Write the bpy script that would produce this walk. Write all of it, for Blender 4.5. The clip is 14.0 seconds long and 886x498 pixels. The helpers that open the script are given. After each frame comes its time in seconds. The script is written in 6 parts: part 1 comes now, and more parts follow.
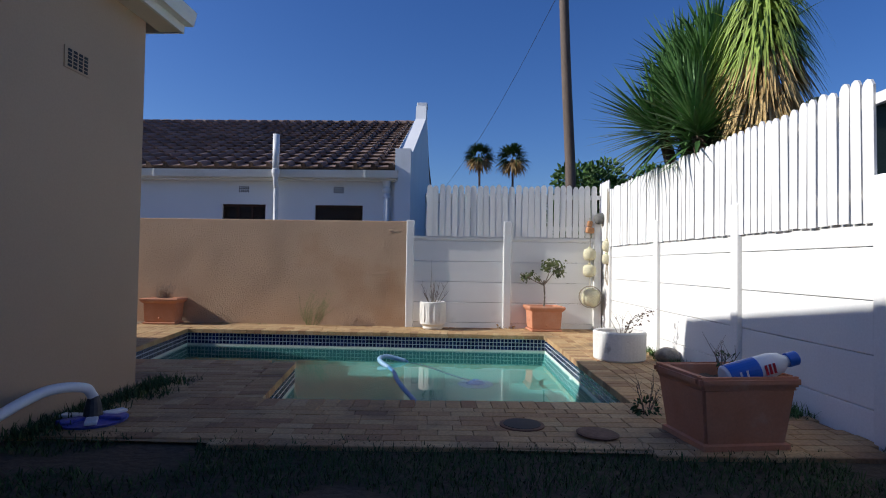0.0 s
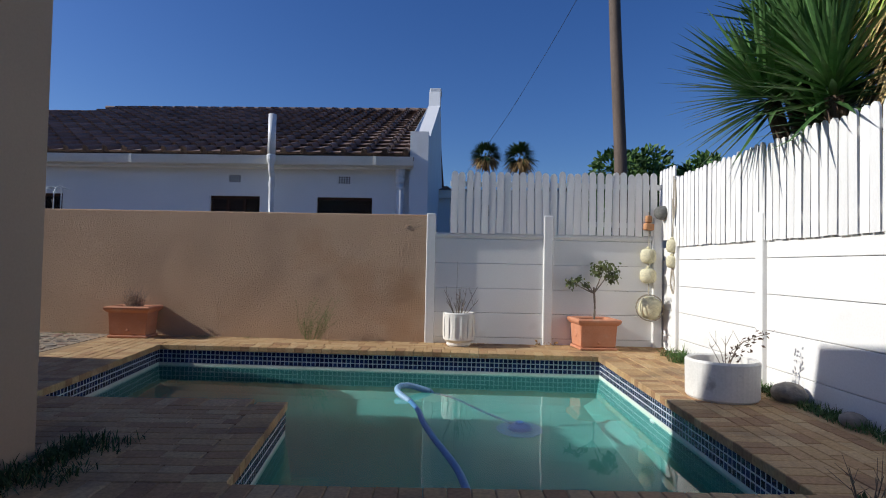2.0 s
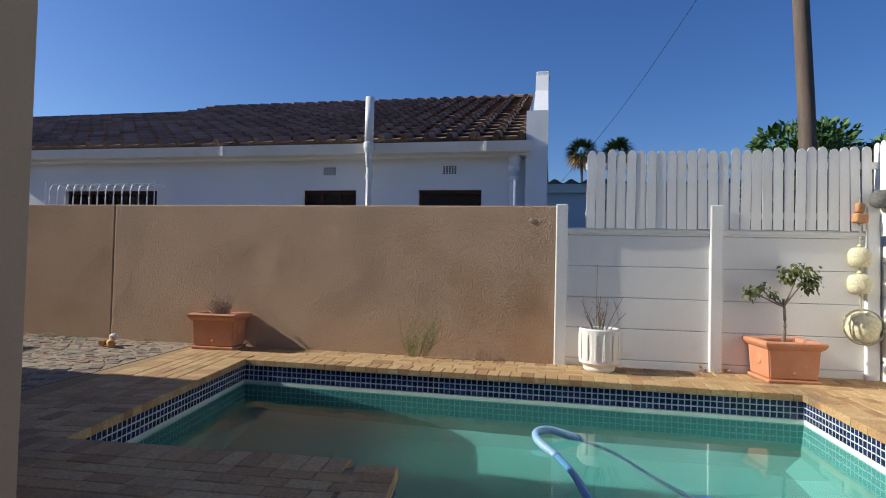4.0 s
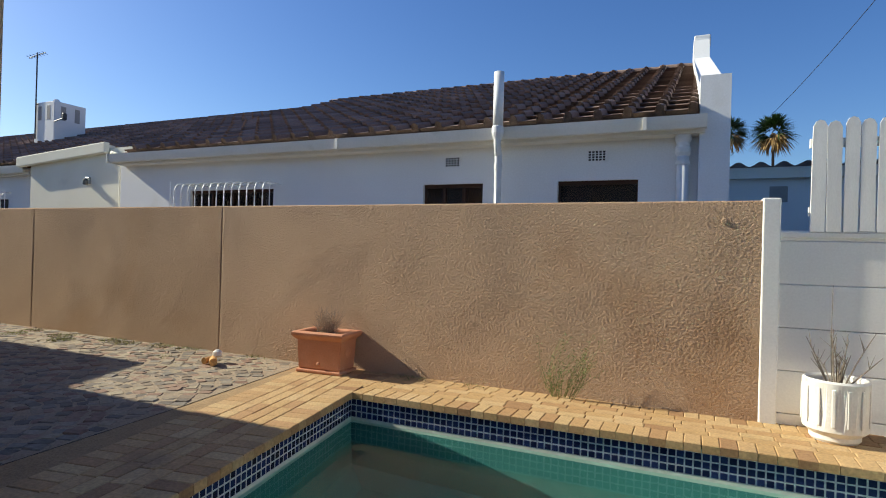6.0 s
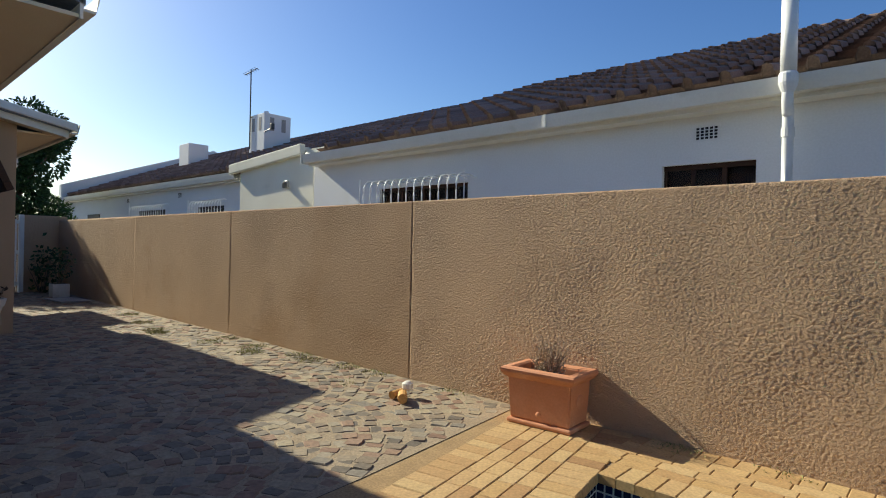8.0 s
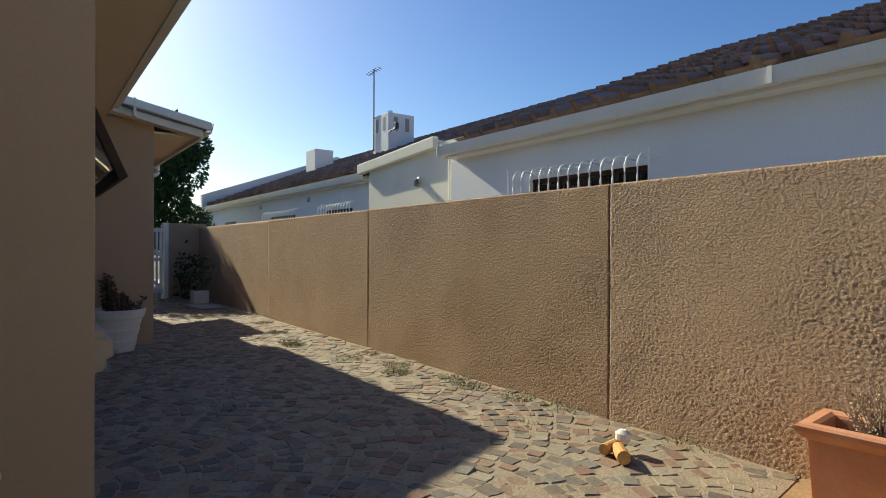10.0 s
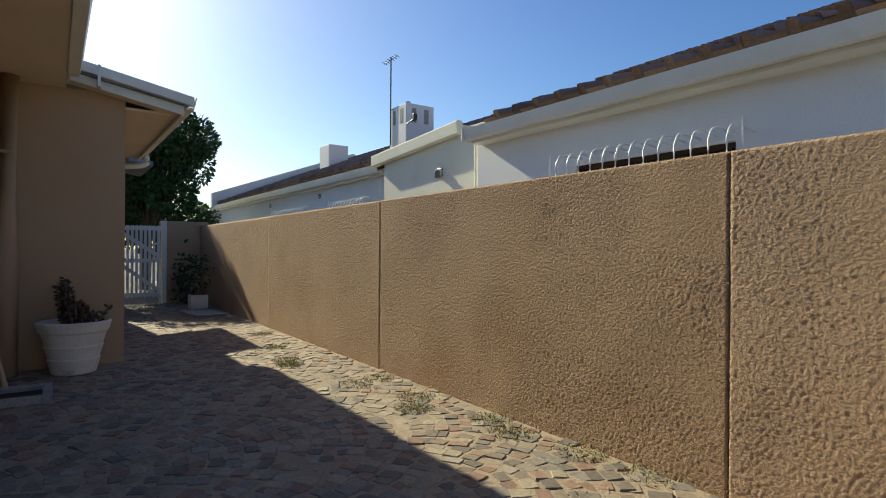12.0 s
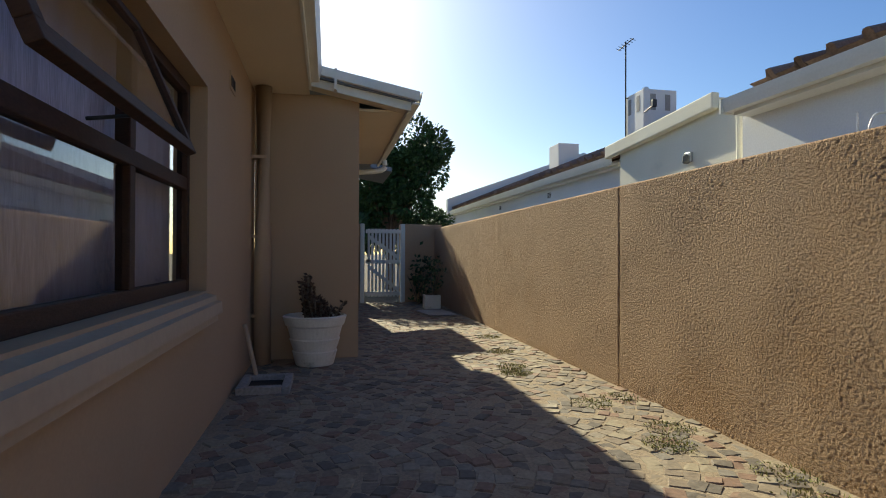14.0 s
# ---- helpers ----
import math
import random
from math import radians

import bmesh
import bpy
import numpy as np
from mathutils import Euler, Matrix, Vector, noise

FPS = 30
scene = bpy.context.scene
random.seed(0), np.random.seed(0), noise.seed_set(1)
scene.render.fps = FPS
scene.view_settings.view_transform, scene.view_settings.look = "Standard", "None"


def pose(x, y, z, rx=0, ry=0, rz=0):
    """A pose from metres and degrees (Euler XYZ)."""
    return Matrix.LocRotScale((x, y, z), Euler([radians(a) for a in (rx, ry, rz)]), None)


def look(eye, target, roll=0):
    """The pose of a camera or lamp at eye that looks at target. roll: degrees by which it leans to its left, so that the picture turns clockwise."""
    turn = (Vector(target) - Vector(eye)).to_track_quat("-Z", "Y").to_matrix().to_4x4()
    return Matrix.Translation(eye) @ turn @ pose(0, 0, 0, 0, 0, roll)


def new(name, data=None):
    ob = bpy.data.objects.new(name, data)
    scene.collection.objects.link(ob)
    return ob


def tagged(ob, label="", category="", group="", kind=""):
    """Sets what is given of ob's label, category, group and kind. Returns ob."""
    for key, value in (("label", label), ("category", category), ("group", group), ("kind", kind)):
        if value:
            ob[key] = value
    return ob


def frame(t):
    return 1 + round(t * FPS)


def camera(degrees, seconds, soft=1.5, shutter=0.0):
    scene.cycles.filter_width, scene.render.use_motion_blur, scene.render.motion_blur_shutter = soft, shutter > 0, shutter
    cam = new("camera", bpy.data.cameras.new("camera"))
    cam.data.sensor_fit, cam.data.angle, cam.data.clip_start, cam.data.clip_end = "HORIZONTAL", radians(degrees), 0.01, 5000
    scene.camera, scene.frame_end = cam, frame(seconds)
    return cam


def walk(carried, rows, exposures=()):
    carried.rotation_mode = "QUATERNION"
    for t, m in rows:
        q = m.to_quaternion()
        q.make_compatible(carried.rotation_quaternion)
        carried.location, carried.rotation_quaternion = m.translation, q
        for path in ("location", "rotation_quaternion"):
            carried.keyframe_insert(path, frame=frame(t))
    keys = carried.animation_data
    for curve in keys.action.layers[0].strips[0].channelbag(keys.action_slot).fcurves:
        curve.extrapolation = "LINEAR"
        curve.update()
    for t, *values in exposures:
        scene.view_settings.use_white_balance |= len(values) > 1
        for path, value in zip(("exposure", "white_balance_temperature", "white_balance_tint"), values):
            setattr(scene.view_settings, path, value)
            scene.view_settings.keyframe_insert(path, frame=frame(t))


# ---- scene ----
cam = camera(76.0, 14.0, soft=1.05)
PATH = [
    (0, (0.318, 0.171, 1.067), (0.232, 2.168, 1.122), 0.9),
    (0.5, (0.285, 0.567, 1.059), (0.199, 2.565, 1.116), 1.0),
    (1, (0.178, 0.992, 1.069), (0.091, 2.99, 1.124), 1.0),
    (1.5, (-0.007, 1.412, 1.084), (-0.086, 3.41, 1.141), 1.1),
    (2, (-0.095, 1.824, 1.091), (-0.193, 3.821, 1.148), 1.2),
    (2.5, (-0.261, 2.207, 1.09), (-0.401, 4.201, 1.147), 1.2),
    (3, (-0.418, 2.513, 1.097), (-0.599, 4.504, 1.155), 1.3),
    (3.5, (-0.502, 2.877, 1.107), (-0.767, 4.859, 1.163), 1.4),
    (4, (-0.655, 3.224, 1.101), (-1.065, 5.18, 1.155), 1.4),
    (4.2, (-0.748, 3.378, 1.097), (-1.214, 5.322, 1.155), 1.5),
    (6.3, (-1.338, 4.793, 1.363), (-2.203, 6.596, 1.36), 1.3),
    (6.5, (-1.472, 4.974, 1.382), (-2.365, 6.764, 1.373), 1.1),
    (7, (-1.82, 5.311, 1.354), (-2.834, 7.035, 1.351), 1.2),
    (7.5, (-2.147, 5.544, 1.343), (-3.319, 7.164, 1.339), 1.2),
    (8, (-2.462, 5.789, 1.342), (-3.813, 7.263, 1.335), 1.3),
    (8.5, (-2.79, 5.944, 1.328), (-4.305, 7.249, 1.312), 0.8),
    (9, (-3.155, 6.01, 1.333), (-4.739, 7.231, 1.316), 0.9),
    (11.5, (-4.735, 6.749, 1.259), (-6.357, 7.919, 1.259), 0.1),
    (12, (-5.006, 6.942, 1.28), (-6.655, 8.074, 1.282), 0.4),
    (12.5, (-5.221, 7.107, 1.28), (-6.995, 8.03, 1.277), 0.3),
    (13, (-5.386, 7.213, 1.231), (-7.272, 7.876, 1.238), -0.1),
    (13.5, (-5.503, 7.243, 1.211), (-7.438, 7.749, 1.222), 0.2),
    (14, (-5.701, 7.251, 1.187), (-7.661, 7.649, 1.203), 0.2),
]
walk(cam, [(t, look(eye, target, roll)) for t, eye, target, roll in PATH],
     exposures=[(0, 0.04, 5900, 10), (1.5, -0.12, 5950, 9), (3, -0.04, 5950, 9), (4.2, 0.30, 6350, 6), (6.3, 0.64, 6900, 1), (7.5, 0.61, 7050, -1), (9.0, 0.60, 7150, -2), (11.5, 0.64, 7350, -3), (14, 0.68, 7500, -3)])

# ---------------------------------------------------------------- light
SUN_A, SUN_B = 1.75, 0.205           # the sun's shift along x and y for one metre of height
sun_dir = Vector((SUN_A, SUN_B, -1.0)).normalized()
world = bpy.data.worlds.new("world")
scene.world = world
world.use_nodes = True
wn = world.node_tree.nodes
sky = wn.new("ShaderNodeTexSky")
sky.sky_type = "NISHITA"
sky.sun_disc = False
sky.sun_elevation = math.asin(-sun_dir.z)
sky.sun_rotation = math.atan2(-sun_dir.x, -sun_dir.y)
sky.altitude = 0
sky.air_density, sky.dust_density, sky.ozone_density = 1.0, 0.8, 5.0
rich = wn.new("ShaderNodeHueSaturation")
rich.inputs["Hue"].default_value, rich.inputs["Saturation"].default_value = 0.514, 1.18
world.node_tree.links.new(sky.outputs[0], rich.inputs["Color"])
world.node_tree.links.new(rich.outputs[0], wn["Background"].inputs[0])
wn["Background"].inputs[1].default_value = 0.099
sun = new("sun", bpy.data.lights.new("sun", "SUN"))
sun.data.energy, sun.data.angle, sun.data.color = 5.0, radians(0.53), (1.0, 0.92, 0.80)
sun.matrix_basis = look((0, 0, 30), Vector((0, 0, 30)) + sun_dir)


# ---------------------------------------------------------------- materials
def material(name, base, other=None, rough=0.8, metal=0.0, scale=6.0, fine=60.0, bump=0.2, depth=0.01,
             amount=0.6, fine_amount=0.25, random_tint=0.0, spec=0.4, stretch=(1, 1, 1), island=False, stain=None):
    """Two scales of colour variation, a relief, and a tint that differs from piece to piece."""
    m = bpy.data.materials.new(name)
    m.use_nodes = True
    nt = m.node_tree
    n, link = nt.nodes, nt.links.new
    b = n["Principled BSDF"]
    other = other or tuple(c * 0.75 for c in base)
    co = n.new("ShaderNodeTexCoord")
    mp = n.new("ShaderNodeMapping")
    mp.inputs["Scale"].default_value = stretch
    link(co.outputs["Object"], mp.inputs[0])
    big = n.new("ShaderNodeTexNoise")
    big.inputs["Scale"].default_value, big.inputs["Detail"].default_value = scale, 5
    small = n.new("ShaderNodeTexNoise")
    small.inputs["Scale"].default_value, small.inputs["Detail"].default_value = fine, 4
    link(mp.outputs[0], big.inputs["Vector"])
    link(mp.outputs[0], small.inputs["Vector"])
    ramp = n.new("ShaderNodeMapRange")
    ramp.inputs[1].default_value, ramp.inputs[2].default_value, ramp.inputs[4].default_value = 0.35, 0.68, amount
    link(big.outputs["Fac"], ramp.inputs[0])
    mix = n.new("ShaderNodeMix")
    mix.data_type = "RGBA"
    mix.inputs[6].default_value, mix.inputs[7].default_value = (*base, 1), (*other, 1)
    link(ramp.outputs[0], mix.inputs[0])
    colour = mix.outputs[2]
    if stain:
        st = n.new("ShaderNodeTexNoise")
        st.inputs["Scale"].default_value, st.inputs["Detail"].default_value = stain[1], 6
        link(mp.outputs[0], st.inputs["Vector"])
        sr = n.new("ShaderNodeMapRange")
        sr.inputs[1].default_value, sr.inputs[2].default_value, sr.inputs[4].default_value = stain[2], stain[2] + 0.14, stain[3]
        link(st.outputs["Fac"], sr.inputs[0])
        sm = n.new("ShaderNodeMix")
        sm.data_type = "RGBA"
        sm.inputs[7].default_value = (*stain[0], 1)
        link(sr.outputs[0], sm.inputs[0])
        link(colour, sm.inputs[6])
        colour = sm.outputs[2]
    hsv = n.new("ShaderNodeHueSaturation")
    link(colour, hsv.inputs["Color"])
    val = n.new("ShaderNodeMapRange")
    val.inputs[1].default_value, val.inputs[2].default_value = 0.25, 0.75
    val.inputs[3].default_value, val.inputs[4].default_value = 1 - fine_amount, 1 + fine_amount
    link(small.outputs["Fac"], val.inputs[0])
    value = val.outputs[0]
    if random_tint:
        if island:
            source = n.new("ShaderNodeNewGeometry").outputs["Random Per Island"]
        else:
            source = n.new("ShaderNodeObjectInfo").outputs["Random"]
        rr = n.new("ShaderNodeMapRange")
        rr.inputs[3].default_value, rr.inputs[4].default_value = 1 - random_tint, 1 + random_tint
        link(source, rr.inputs[0])
        mul = n.new("ShaderNodeMath")
        mul.operation = "MULTIPLY"
        link(value, mul.inputs[0])
        link(rr.outputs[0], mul.inputs[1])
        value = mul.outputs[0]
    link(value, hsv.inputs["Value"])
    link(hsv.outputs[0], b.inputs["Base Color"])
    b.inputs["Roughness"].default_value, b.inputs["Metallic"].default_value = rough, metal
    b.inputs["Specular IOR Level"].default_value = spec
    if bump:
        bp = n.new("ShaderNodeBump")
        bp.inputs["Strength"].default_value, bp.inputs["Distance"].default_value = bump, depth
        link(small.outputs["Fac"], bp.inputs["Height"])
        link(bp.outputs[0], b.inputs["Normal"])
    return m


def piece_material(name, colours, rough=0.8, island=False, bump=0.3, fine=45.0, stain=None):
    """Each brick, stone or tile takes its own colour from a short range."""
    m = material(name, colours[0], rough=rough, bump=bump, fine=fine, scale=9, amount=0.35, depth=0.006, stain=stain)
    nt = m.node_tree
    n, link = nt.nodes, nt.links.new
    if island:
        source = n.new("ShaderNodeNewGeometry").outputs["Random Per Island"]
    else:
        source = n.new("ShaderNodeObjectInfo").outputs["Random"]
    ramp = n.new("ShaderNodeValToRGB")
    ramp.color_ramp.interpolation = "CONSTANT"
    for i, c in enumerate(colours):
        e = ramp.color_ramp.elements[i] if i < 2 else ramp.color_ramp.elements.new(i / len(colours))
        e.position, e.color = i / len(colours), (*c, 1)
    link(source, ramp.inputs[0])
    mix = [x for x in n if x.bl_idname == "ShaderNodeMix"][0]
    link(ramp.outputs[0], mix.inputs[6])
    dark = n.new("ShaderNodeHueSaturation")
    dark.inputs["Value"].default_value = 0.72
    link(ramp.outputs[0], dark.inputs["Color"])
    link(dark.outputs[0], mix.inputs[7])
    return m


def rough_plaster(name, base, other, stain):
    """Sprayed plaster: small torn ridges over a fine grain."""
    m = material(name, base, other, rough=0.92, scale=1.3, fine=180, bump=0.25, depth=0.004, amount=0.55, fine_amount=0.1, stain=stain)
    nt = m.node_tree
    n, link = nt.nodes, nt.links.new
    co = [x for x in n if x.bl_idname == "ShaderNodeMapping"][0]
    rid = n.new("ShaderNodeTexNoise")
    rid.inputs["Scale"].default_value, rid.inputs["Detail"].default_value, rid.inputs["Roughness"].default_value = 46, 9, 0.72
    link(co.outputs[0], rid.inputs["Vector"])
    mr = n.new("ShaderNodeMapRange")
    mr.interpolation_type = "LINEAR"
    mr.inputs[1].default_value, mr.inputs[2].default_value = 0.32, 0.70
    link(rid.outputs["Fac"], mr.inputs[0])
    bp = n.new("ShaderNodeBump")
    bp.inputs["Strength"].default_value, bp.inputs["Distance"].default_value = 1.0, 0.010
    patch = n.new("ShaderNodeTexNoise")
    patch.inputs["Scale"].default_value, patch.inputs["Detail"].default_value = 2.2, 3
    link(co.outputs[0], patch.inputs["Vector"])
    amount = n.new("ShaderNodeMapRange")
    amount.inputs[1].default_value, amount.inputs[2].default_value = 0.35, 0.6
    amount.inputs[3].default_value, amount.inputs[4].default_value = 0.8, 1.0
    link(patch.outputs["Fac"], amount.inputs[0])
    grain = n.new("ShaderNodeTexVoronoi")
    grain.inputs["Scale"].default_value, grain.inputs["Randomness"].default_value = 78, 1.0
    link(co.outputs[0], grain.inputs["Vector"])
    both = n.new("ShaderNodeMath")
    both.operation = "MULTIPLY_ADD"
    both.inputs[1].default_value = -0.75
    link(grain.outputs["Distance"], both.inputs[0])
    link(mr.outputs[0], both.inputs[2])
    mul = n.new("ShaderNodeMath")
    mul.operation = "MULTIPLY"
    link(both.outputs[0], mul.inputs[0])
    link(amount.outputs[0], mul.inputs[1])
    link(mul.outputs[0], bp.inputs["Height"])
    fine = [x for x in n if x.bl_idname == "ShaderNodeBump" and x != bp][0]
    link(fine.outputs[0], bp.inputs["Normal"])
    link(bp.outputs[0], n["Principled BSDF"].inputs["Normal"])
    return m


TAN = rough_plaster("tan_plaster", (0.56, 0.386, 0.252), (0.49, 0.333, 0.214), ((0.40, 0.215, 0.10), 0.7, 0.56, 0.55))
TAN_DARK = rough_plaster("darker_tan_plaster", (0.475, 0.315, 0.195), (0.41, 0.27, 0.165), ((0.36, 0.20, 0.09), 0.7, 0.56, 0.5))
# house cream set darker than its paint, to deepen the shaded walls
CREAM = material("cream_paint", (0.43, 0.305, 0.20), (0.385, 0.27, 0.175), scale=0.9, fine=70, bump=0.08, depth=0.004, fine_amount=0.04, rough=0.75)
SOFFIT = material("cream_soffit", (0.72, 0.62, 0.48), (0.66, 0.55, 0.42), scale=1.2, fine=50, bump=0.03, fine_amount=0.03, rough=0.7)
WHITE = material("white_paint", (0.80, 0.79, 0.76), (0.72, 0.71, 0.68), scale=1.7, fine=60, bump=0.08, depth=0.004, fine_amount=0.05, amount=0.4, stain=((0.55, 0.53, 0.48), 2.2, 0.66, 0.4))
PICKET = material("white_fence_paint", (0.80, 0.79, 0.76), (0.66, 0.65, 0.62), scale=2.0, fine=45, bump=0.15, depth=0.003, fine_amount=0.06, random_tint=0.06, stretch=(6, 6, 1), stain=((0.42, 0.40, 0.36), 3.5, 0.70, 0.4))
NEIGHBOUR = material("white_wall_paint", (0.78, 0.79, 0.79), (0.71, 0.72, 0.73), scale=1.1, fine=50, bump=0.08, depth=0.004, fine_amount=0.05, stain=((0.52, 0.50, 0.42), 1.6, 0.68, 0.35))
TRIM = material("white_gutter", (0.76, 0.74, 0.68), (0.66, 0.64, 0.55), scale=1.4, fine=40, bump=0.02, fine_amount=0.04, rough=0.45, stain=((0.42, 0.42, 0.30), 2.5, 0.66, 0.4))
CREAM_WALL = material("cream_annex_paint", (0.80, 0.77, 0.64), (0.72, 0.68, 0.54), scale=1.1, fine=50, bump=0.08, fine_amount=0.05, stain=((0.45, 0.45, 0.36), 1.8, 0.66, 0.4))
TERRACOTTA = material("terracotta", (0.52, 0.22, 0.115), (0.58, 0.30, 0.19), scale=5, fine=60, bump=0.12, depth=0.004, fine_amount=0.08, stain=((0.60, 0.42, 0.32), 5, 0.62, 0.5))
WHITE_POT = material("white_pot", (0.76, 0.74, 0.69), (0.62, 0.60, 0.55), scale=5, fine=50, bump=0.2, depth=0.004, fine_amount=0.07, stain=((0.25, 0.23, 0.20), 7, 0.63, 0.75))
SOIL = material("soil", (0.10, 0.07, 0.045), (0.16, 0.11, 0.07), fine=40, bump=0.8, depth=0.02, rough=1)
TWIG = material("dry_twig", (0.15, 0.12, 0.09), (0.24, 0.20, 0.16), fine=60)
LEAF = material("green_leaf", (0.055, 0.12, 0.025), (0.09, 0.16, 0.035), scale=3, fine=30, bump=0, rough=0.55, random_tint=0.35, island=True)
DARK_LEAF = material("dark_leaf", (0.028, 0.065, 0.018), (0.05, 0.10, 0.025), scale=2, fine=30, bump=0, rough=0.6, random_tint=0.4, island=True)
YUCCA = material("yucca_leaf", (0.07, 0.155, 0.045), (0.13, 0.24, 0.07), scale=2, fine=20, bump=0, rough=0.4, random_tint=0.35, island=True)
STRAW_LEAF = material("straw_leaf", (0.58, 0.42, 0.18), (0.46, 0.30, 0.11), scale=3, fine=20, bump=0, random_tint=0.3, island=True)
SHED_GREEN = material("dark_green_sheet", (0.03, 0.05, 0.04), (0.02, 0.035, 0.03), fine=30, bump=0.05)
PALE_YUCCA = material("pale_yucca_leaf", (0.27, 0.37, 0.07), (0.34, 0.42, 0.11), scale=2, fine=20, bump=0, rough=0.4, random_tint=0.3, island=True)
DRY_LEAF = material("dry_leaf", (0.42, 0.27, 0.11), (0.30, 0.18, 0.07), scale=3, fine=20, bump=0, random_tint=0.35, island=True)
RED_LEAF = material("reddish_leaf", (0.10, 0.055, 0.04), (0.07, 0.06, 0.03), scale=3, fine=20, bump=0, random_tint=0.35, island=True)
GRASS = material("grass_blade", (0.04, 0.075, 0.018), (0.07, 0.085, 0.028), scale=2, fine=20, bump=0, random_tint=0.4, island=True)
BARK = material("bark", (0.16, 0.11, 0.075), (0.09, 0.06, 0.04), fine=30, bump=0.8, depth=0.02, stretch=(1, 1, 0.3))
POLE = material("weathered_pole", (0.15, 0.11, 0.085), (0.07, 0.05, 0.04), scale=3, fine=40, bump=0.5, depth=0.01, stretch=(5, 5, 0.5))
EARTH = material("earth", (0.09, 0.065, 0.045), (0.055, 0.05, 0.03), scale=1.2, fine=25, bump=0.6, depth=0.02, rough=1)
MORTAR = material("joint_sand", (0.34, 0.23, 0.12), (0.24, 0.16, 0.085), scale=5, fine=70, bump=0.5, rough=1)
COBBLE_BED = material("cobble_joint", (0.32, 0.255, 0.18), (0.23, 0.175, 0.12), scale=3, fine=60, bump=0.6, depth=0.01, rough=1)
BRICK_TONES = [(0.455, 0.295, 0.135), (0.495, 0.330, 0.160), (0.43, 0.270, 0.124), (0.475, 0.315, 0.155), (0.505, 0.350, 0.18), (0.42, 0.260, 0.12), (0.465, 0.305, 0.148), (0.395, 0.235, 0.11), (0.33, 0.19, 0.09), (0.49, 0.34, 0.168), (0.45, 0.29, 0.13)]
BRICK = piece_material("yellow_brick", BRICK_TONES)
# brown stains, which also darken the south deck to deepen its shade
BRICK_JOINED = piece_material("yellow_brick_field", BRICK_TONES, island=True, stain=((0.15, 0.10, 0.06), 1.6, 0.53, 0.6))
STONE_TONES = [(0.217, 0.169, 0.123), (0.259, 0.209, 0.152), (0.166, 0.137, 0.108), (0.288, 0.246, 0.187), (0.137, 0.115, 0.094), (0.259, 0.169, 0.119), (0.223, 0.137, 0.097), (0.209, 0.184, 0.152), (0.311, 0.259, 0.180)]
COBBLE = piece_material("cobble", STONE_TONES, bump=0.6, fine=30)
COBBLE_JOINED = piece_material("cobble_field", STONE_TONES, island=True, bump=0.6, fine=30)
MOSAIC_TONES = [(0.012, 0.019, 0.065), (0.016, 0.027, 0.091), (0.009, 0.014, 0.049), (0.019, 0.033, 0.104)]
MOSAIC = piece_material("blue_mosaic", MOSAIC_TONES, rough=0.15, bump=0.02)
MOSAIC_JOINED = piece_material("blue_mosaic_field", MOSAIC_TONES, rough=0.15, island=True, bump=0.02)
GROUT = material("pale_grout", (0.52, 0.55, 0.56), (0.42, 0.45, 0.46), fine=60, bump=0.2)
POOL = material("pool_plaster", (0.09, 0.28, 0.262), (0.072, 0.232, 0.215), scale=1.0, fine=12, bump=0.05, fine_amount=0.05, rough=0.6)
POOL_RIM = material("pool_rim_plaster", (0.66, 0.72, 0.64), (0.55, 0.62, 0.52), scale=3, fine=30, bump=0.1, fine_amount=0.08)
TILE_TONES = [(0.215, 0.146, 0.116), (0.258, 0.181, 0.146), (0.163, 0.112, 0.090), (0.224, 0.155, 0.125), (0.275, 0.198, 0.163), (0.189, 0.129, 0.103)]
ROOF_TILE = piece_material("brown_roof_tile", TILE_TONES, bump=0.4)
ROOF_JOINED = piece_material("brown_roof_tile_field", TILE_TONES, island=True, bump=0.4)
GREY_SHEET = material("grey_sheet", (0.16, 0.19, 0.24), (0.12, 0.14, 0.18), fine=30, bump=0.05, rough=0.5)
DARK_WOOD = material("dark_brown_frame", (0.06, 0.030, 0.019), (0.04, 0.021, 0.014), scale=4, fine=40, bump=0.2, rough=0.6, spec=0.2, stretch=(1, 1, 4))
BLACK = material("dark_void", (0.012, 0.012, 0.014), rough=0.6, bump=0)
CURTAIN = material("pale_curtain", (0.62, 0.58, 0.70), (0.48, 0.45, 0.56), scale=1.2, fine=30, bump=0.3, stretch=(9, 9, 0.4), rough=0.95)
SILL = material("sill_paint", (0.45, 0.35, 0.255), (0.39, 0.30, 0.215), scale=2, fine=30, bump=0.05, fine_amount=0.05, rough=0.6)
METAL = material("grey_metal", (0.45, 0.46, 0.46), rough=0.4, metal=0.8, bump=0.05)
DARK_METAL = material("dark_metal", (0.06, 0.06, 0.065), rough=0.5, metal=0.5, bump=0.05)
BAR_WHITE = material("white_bar", (0.74, 0.75, 0.75), rough=0.4, bump=0.02, fine_amount=0.03)
BLUE_PLASTIC = material("blue_plastic", (0.03, 0.14, 0.55), rough=0.35, bump=0, fine_amount=0.03)
PALE_HOSE = material("pale_blue_hose", (0.30, 0.48, 0.66), (0.22, 0.38, 0.56), scale=4, fine=60, bump=0.2, rough=0.45)
DARK_HOSE = material("blue_hose", (0.10, 0.27, 0.50), (0.07, 0.20, 0.40), scale=4, fine=60, bump=0.2, rough=0.45)
WHITE_PLASTIC = material("white_plastic", (0.78, 0.79, 0.80), (0.70, 0.71, 0.72), rough=0.35, bump=0.02, fine_amount=0.03)
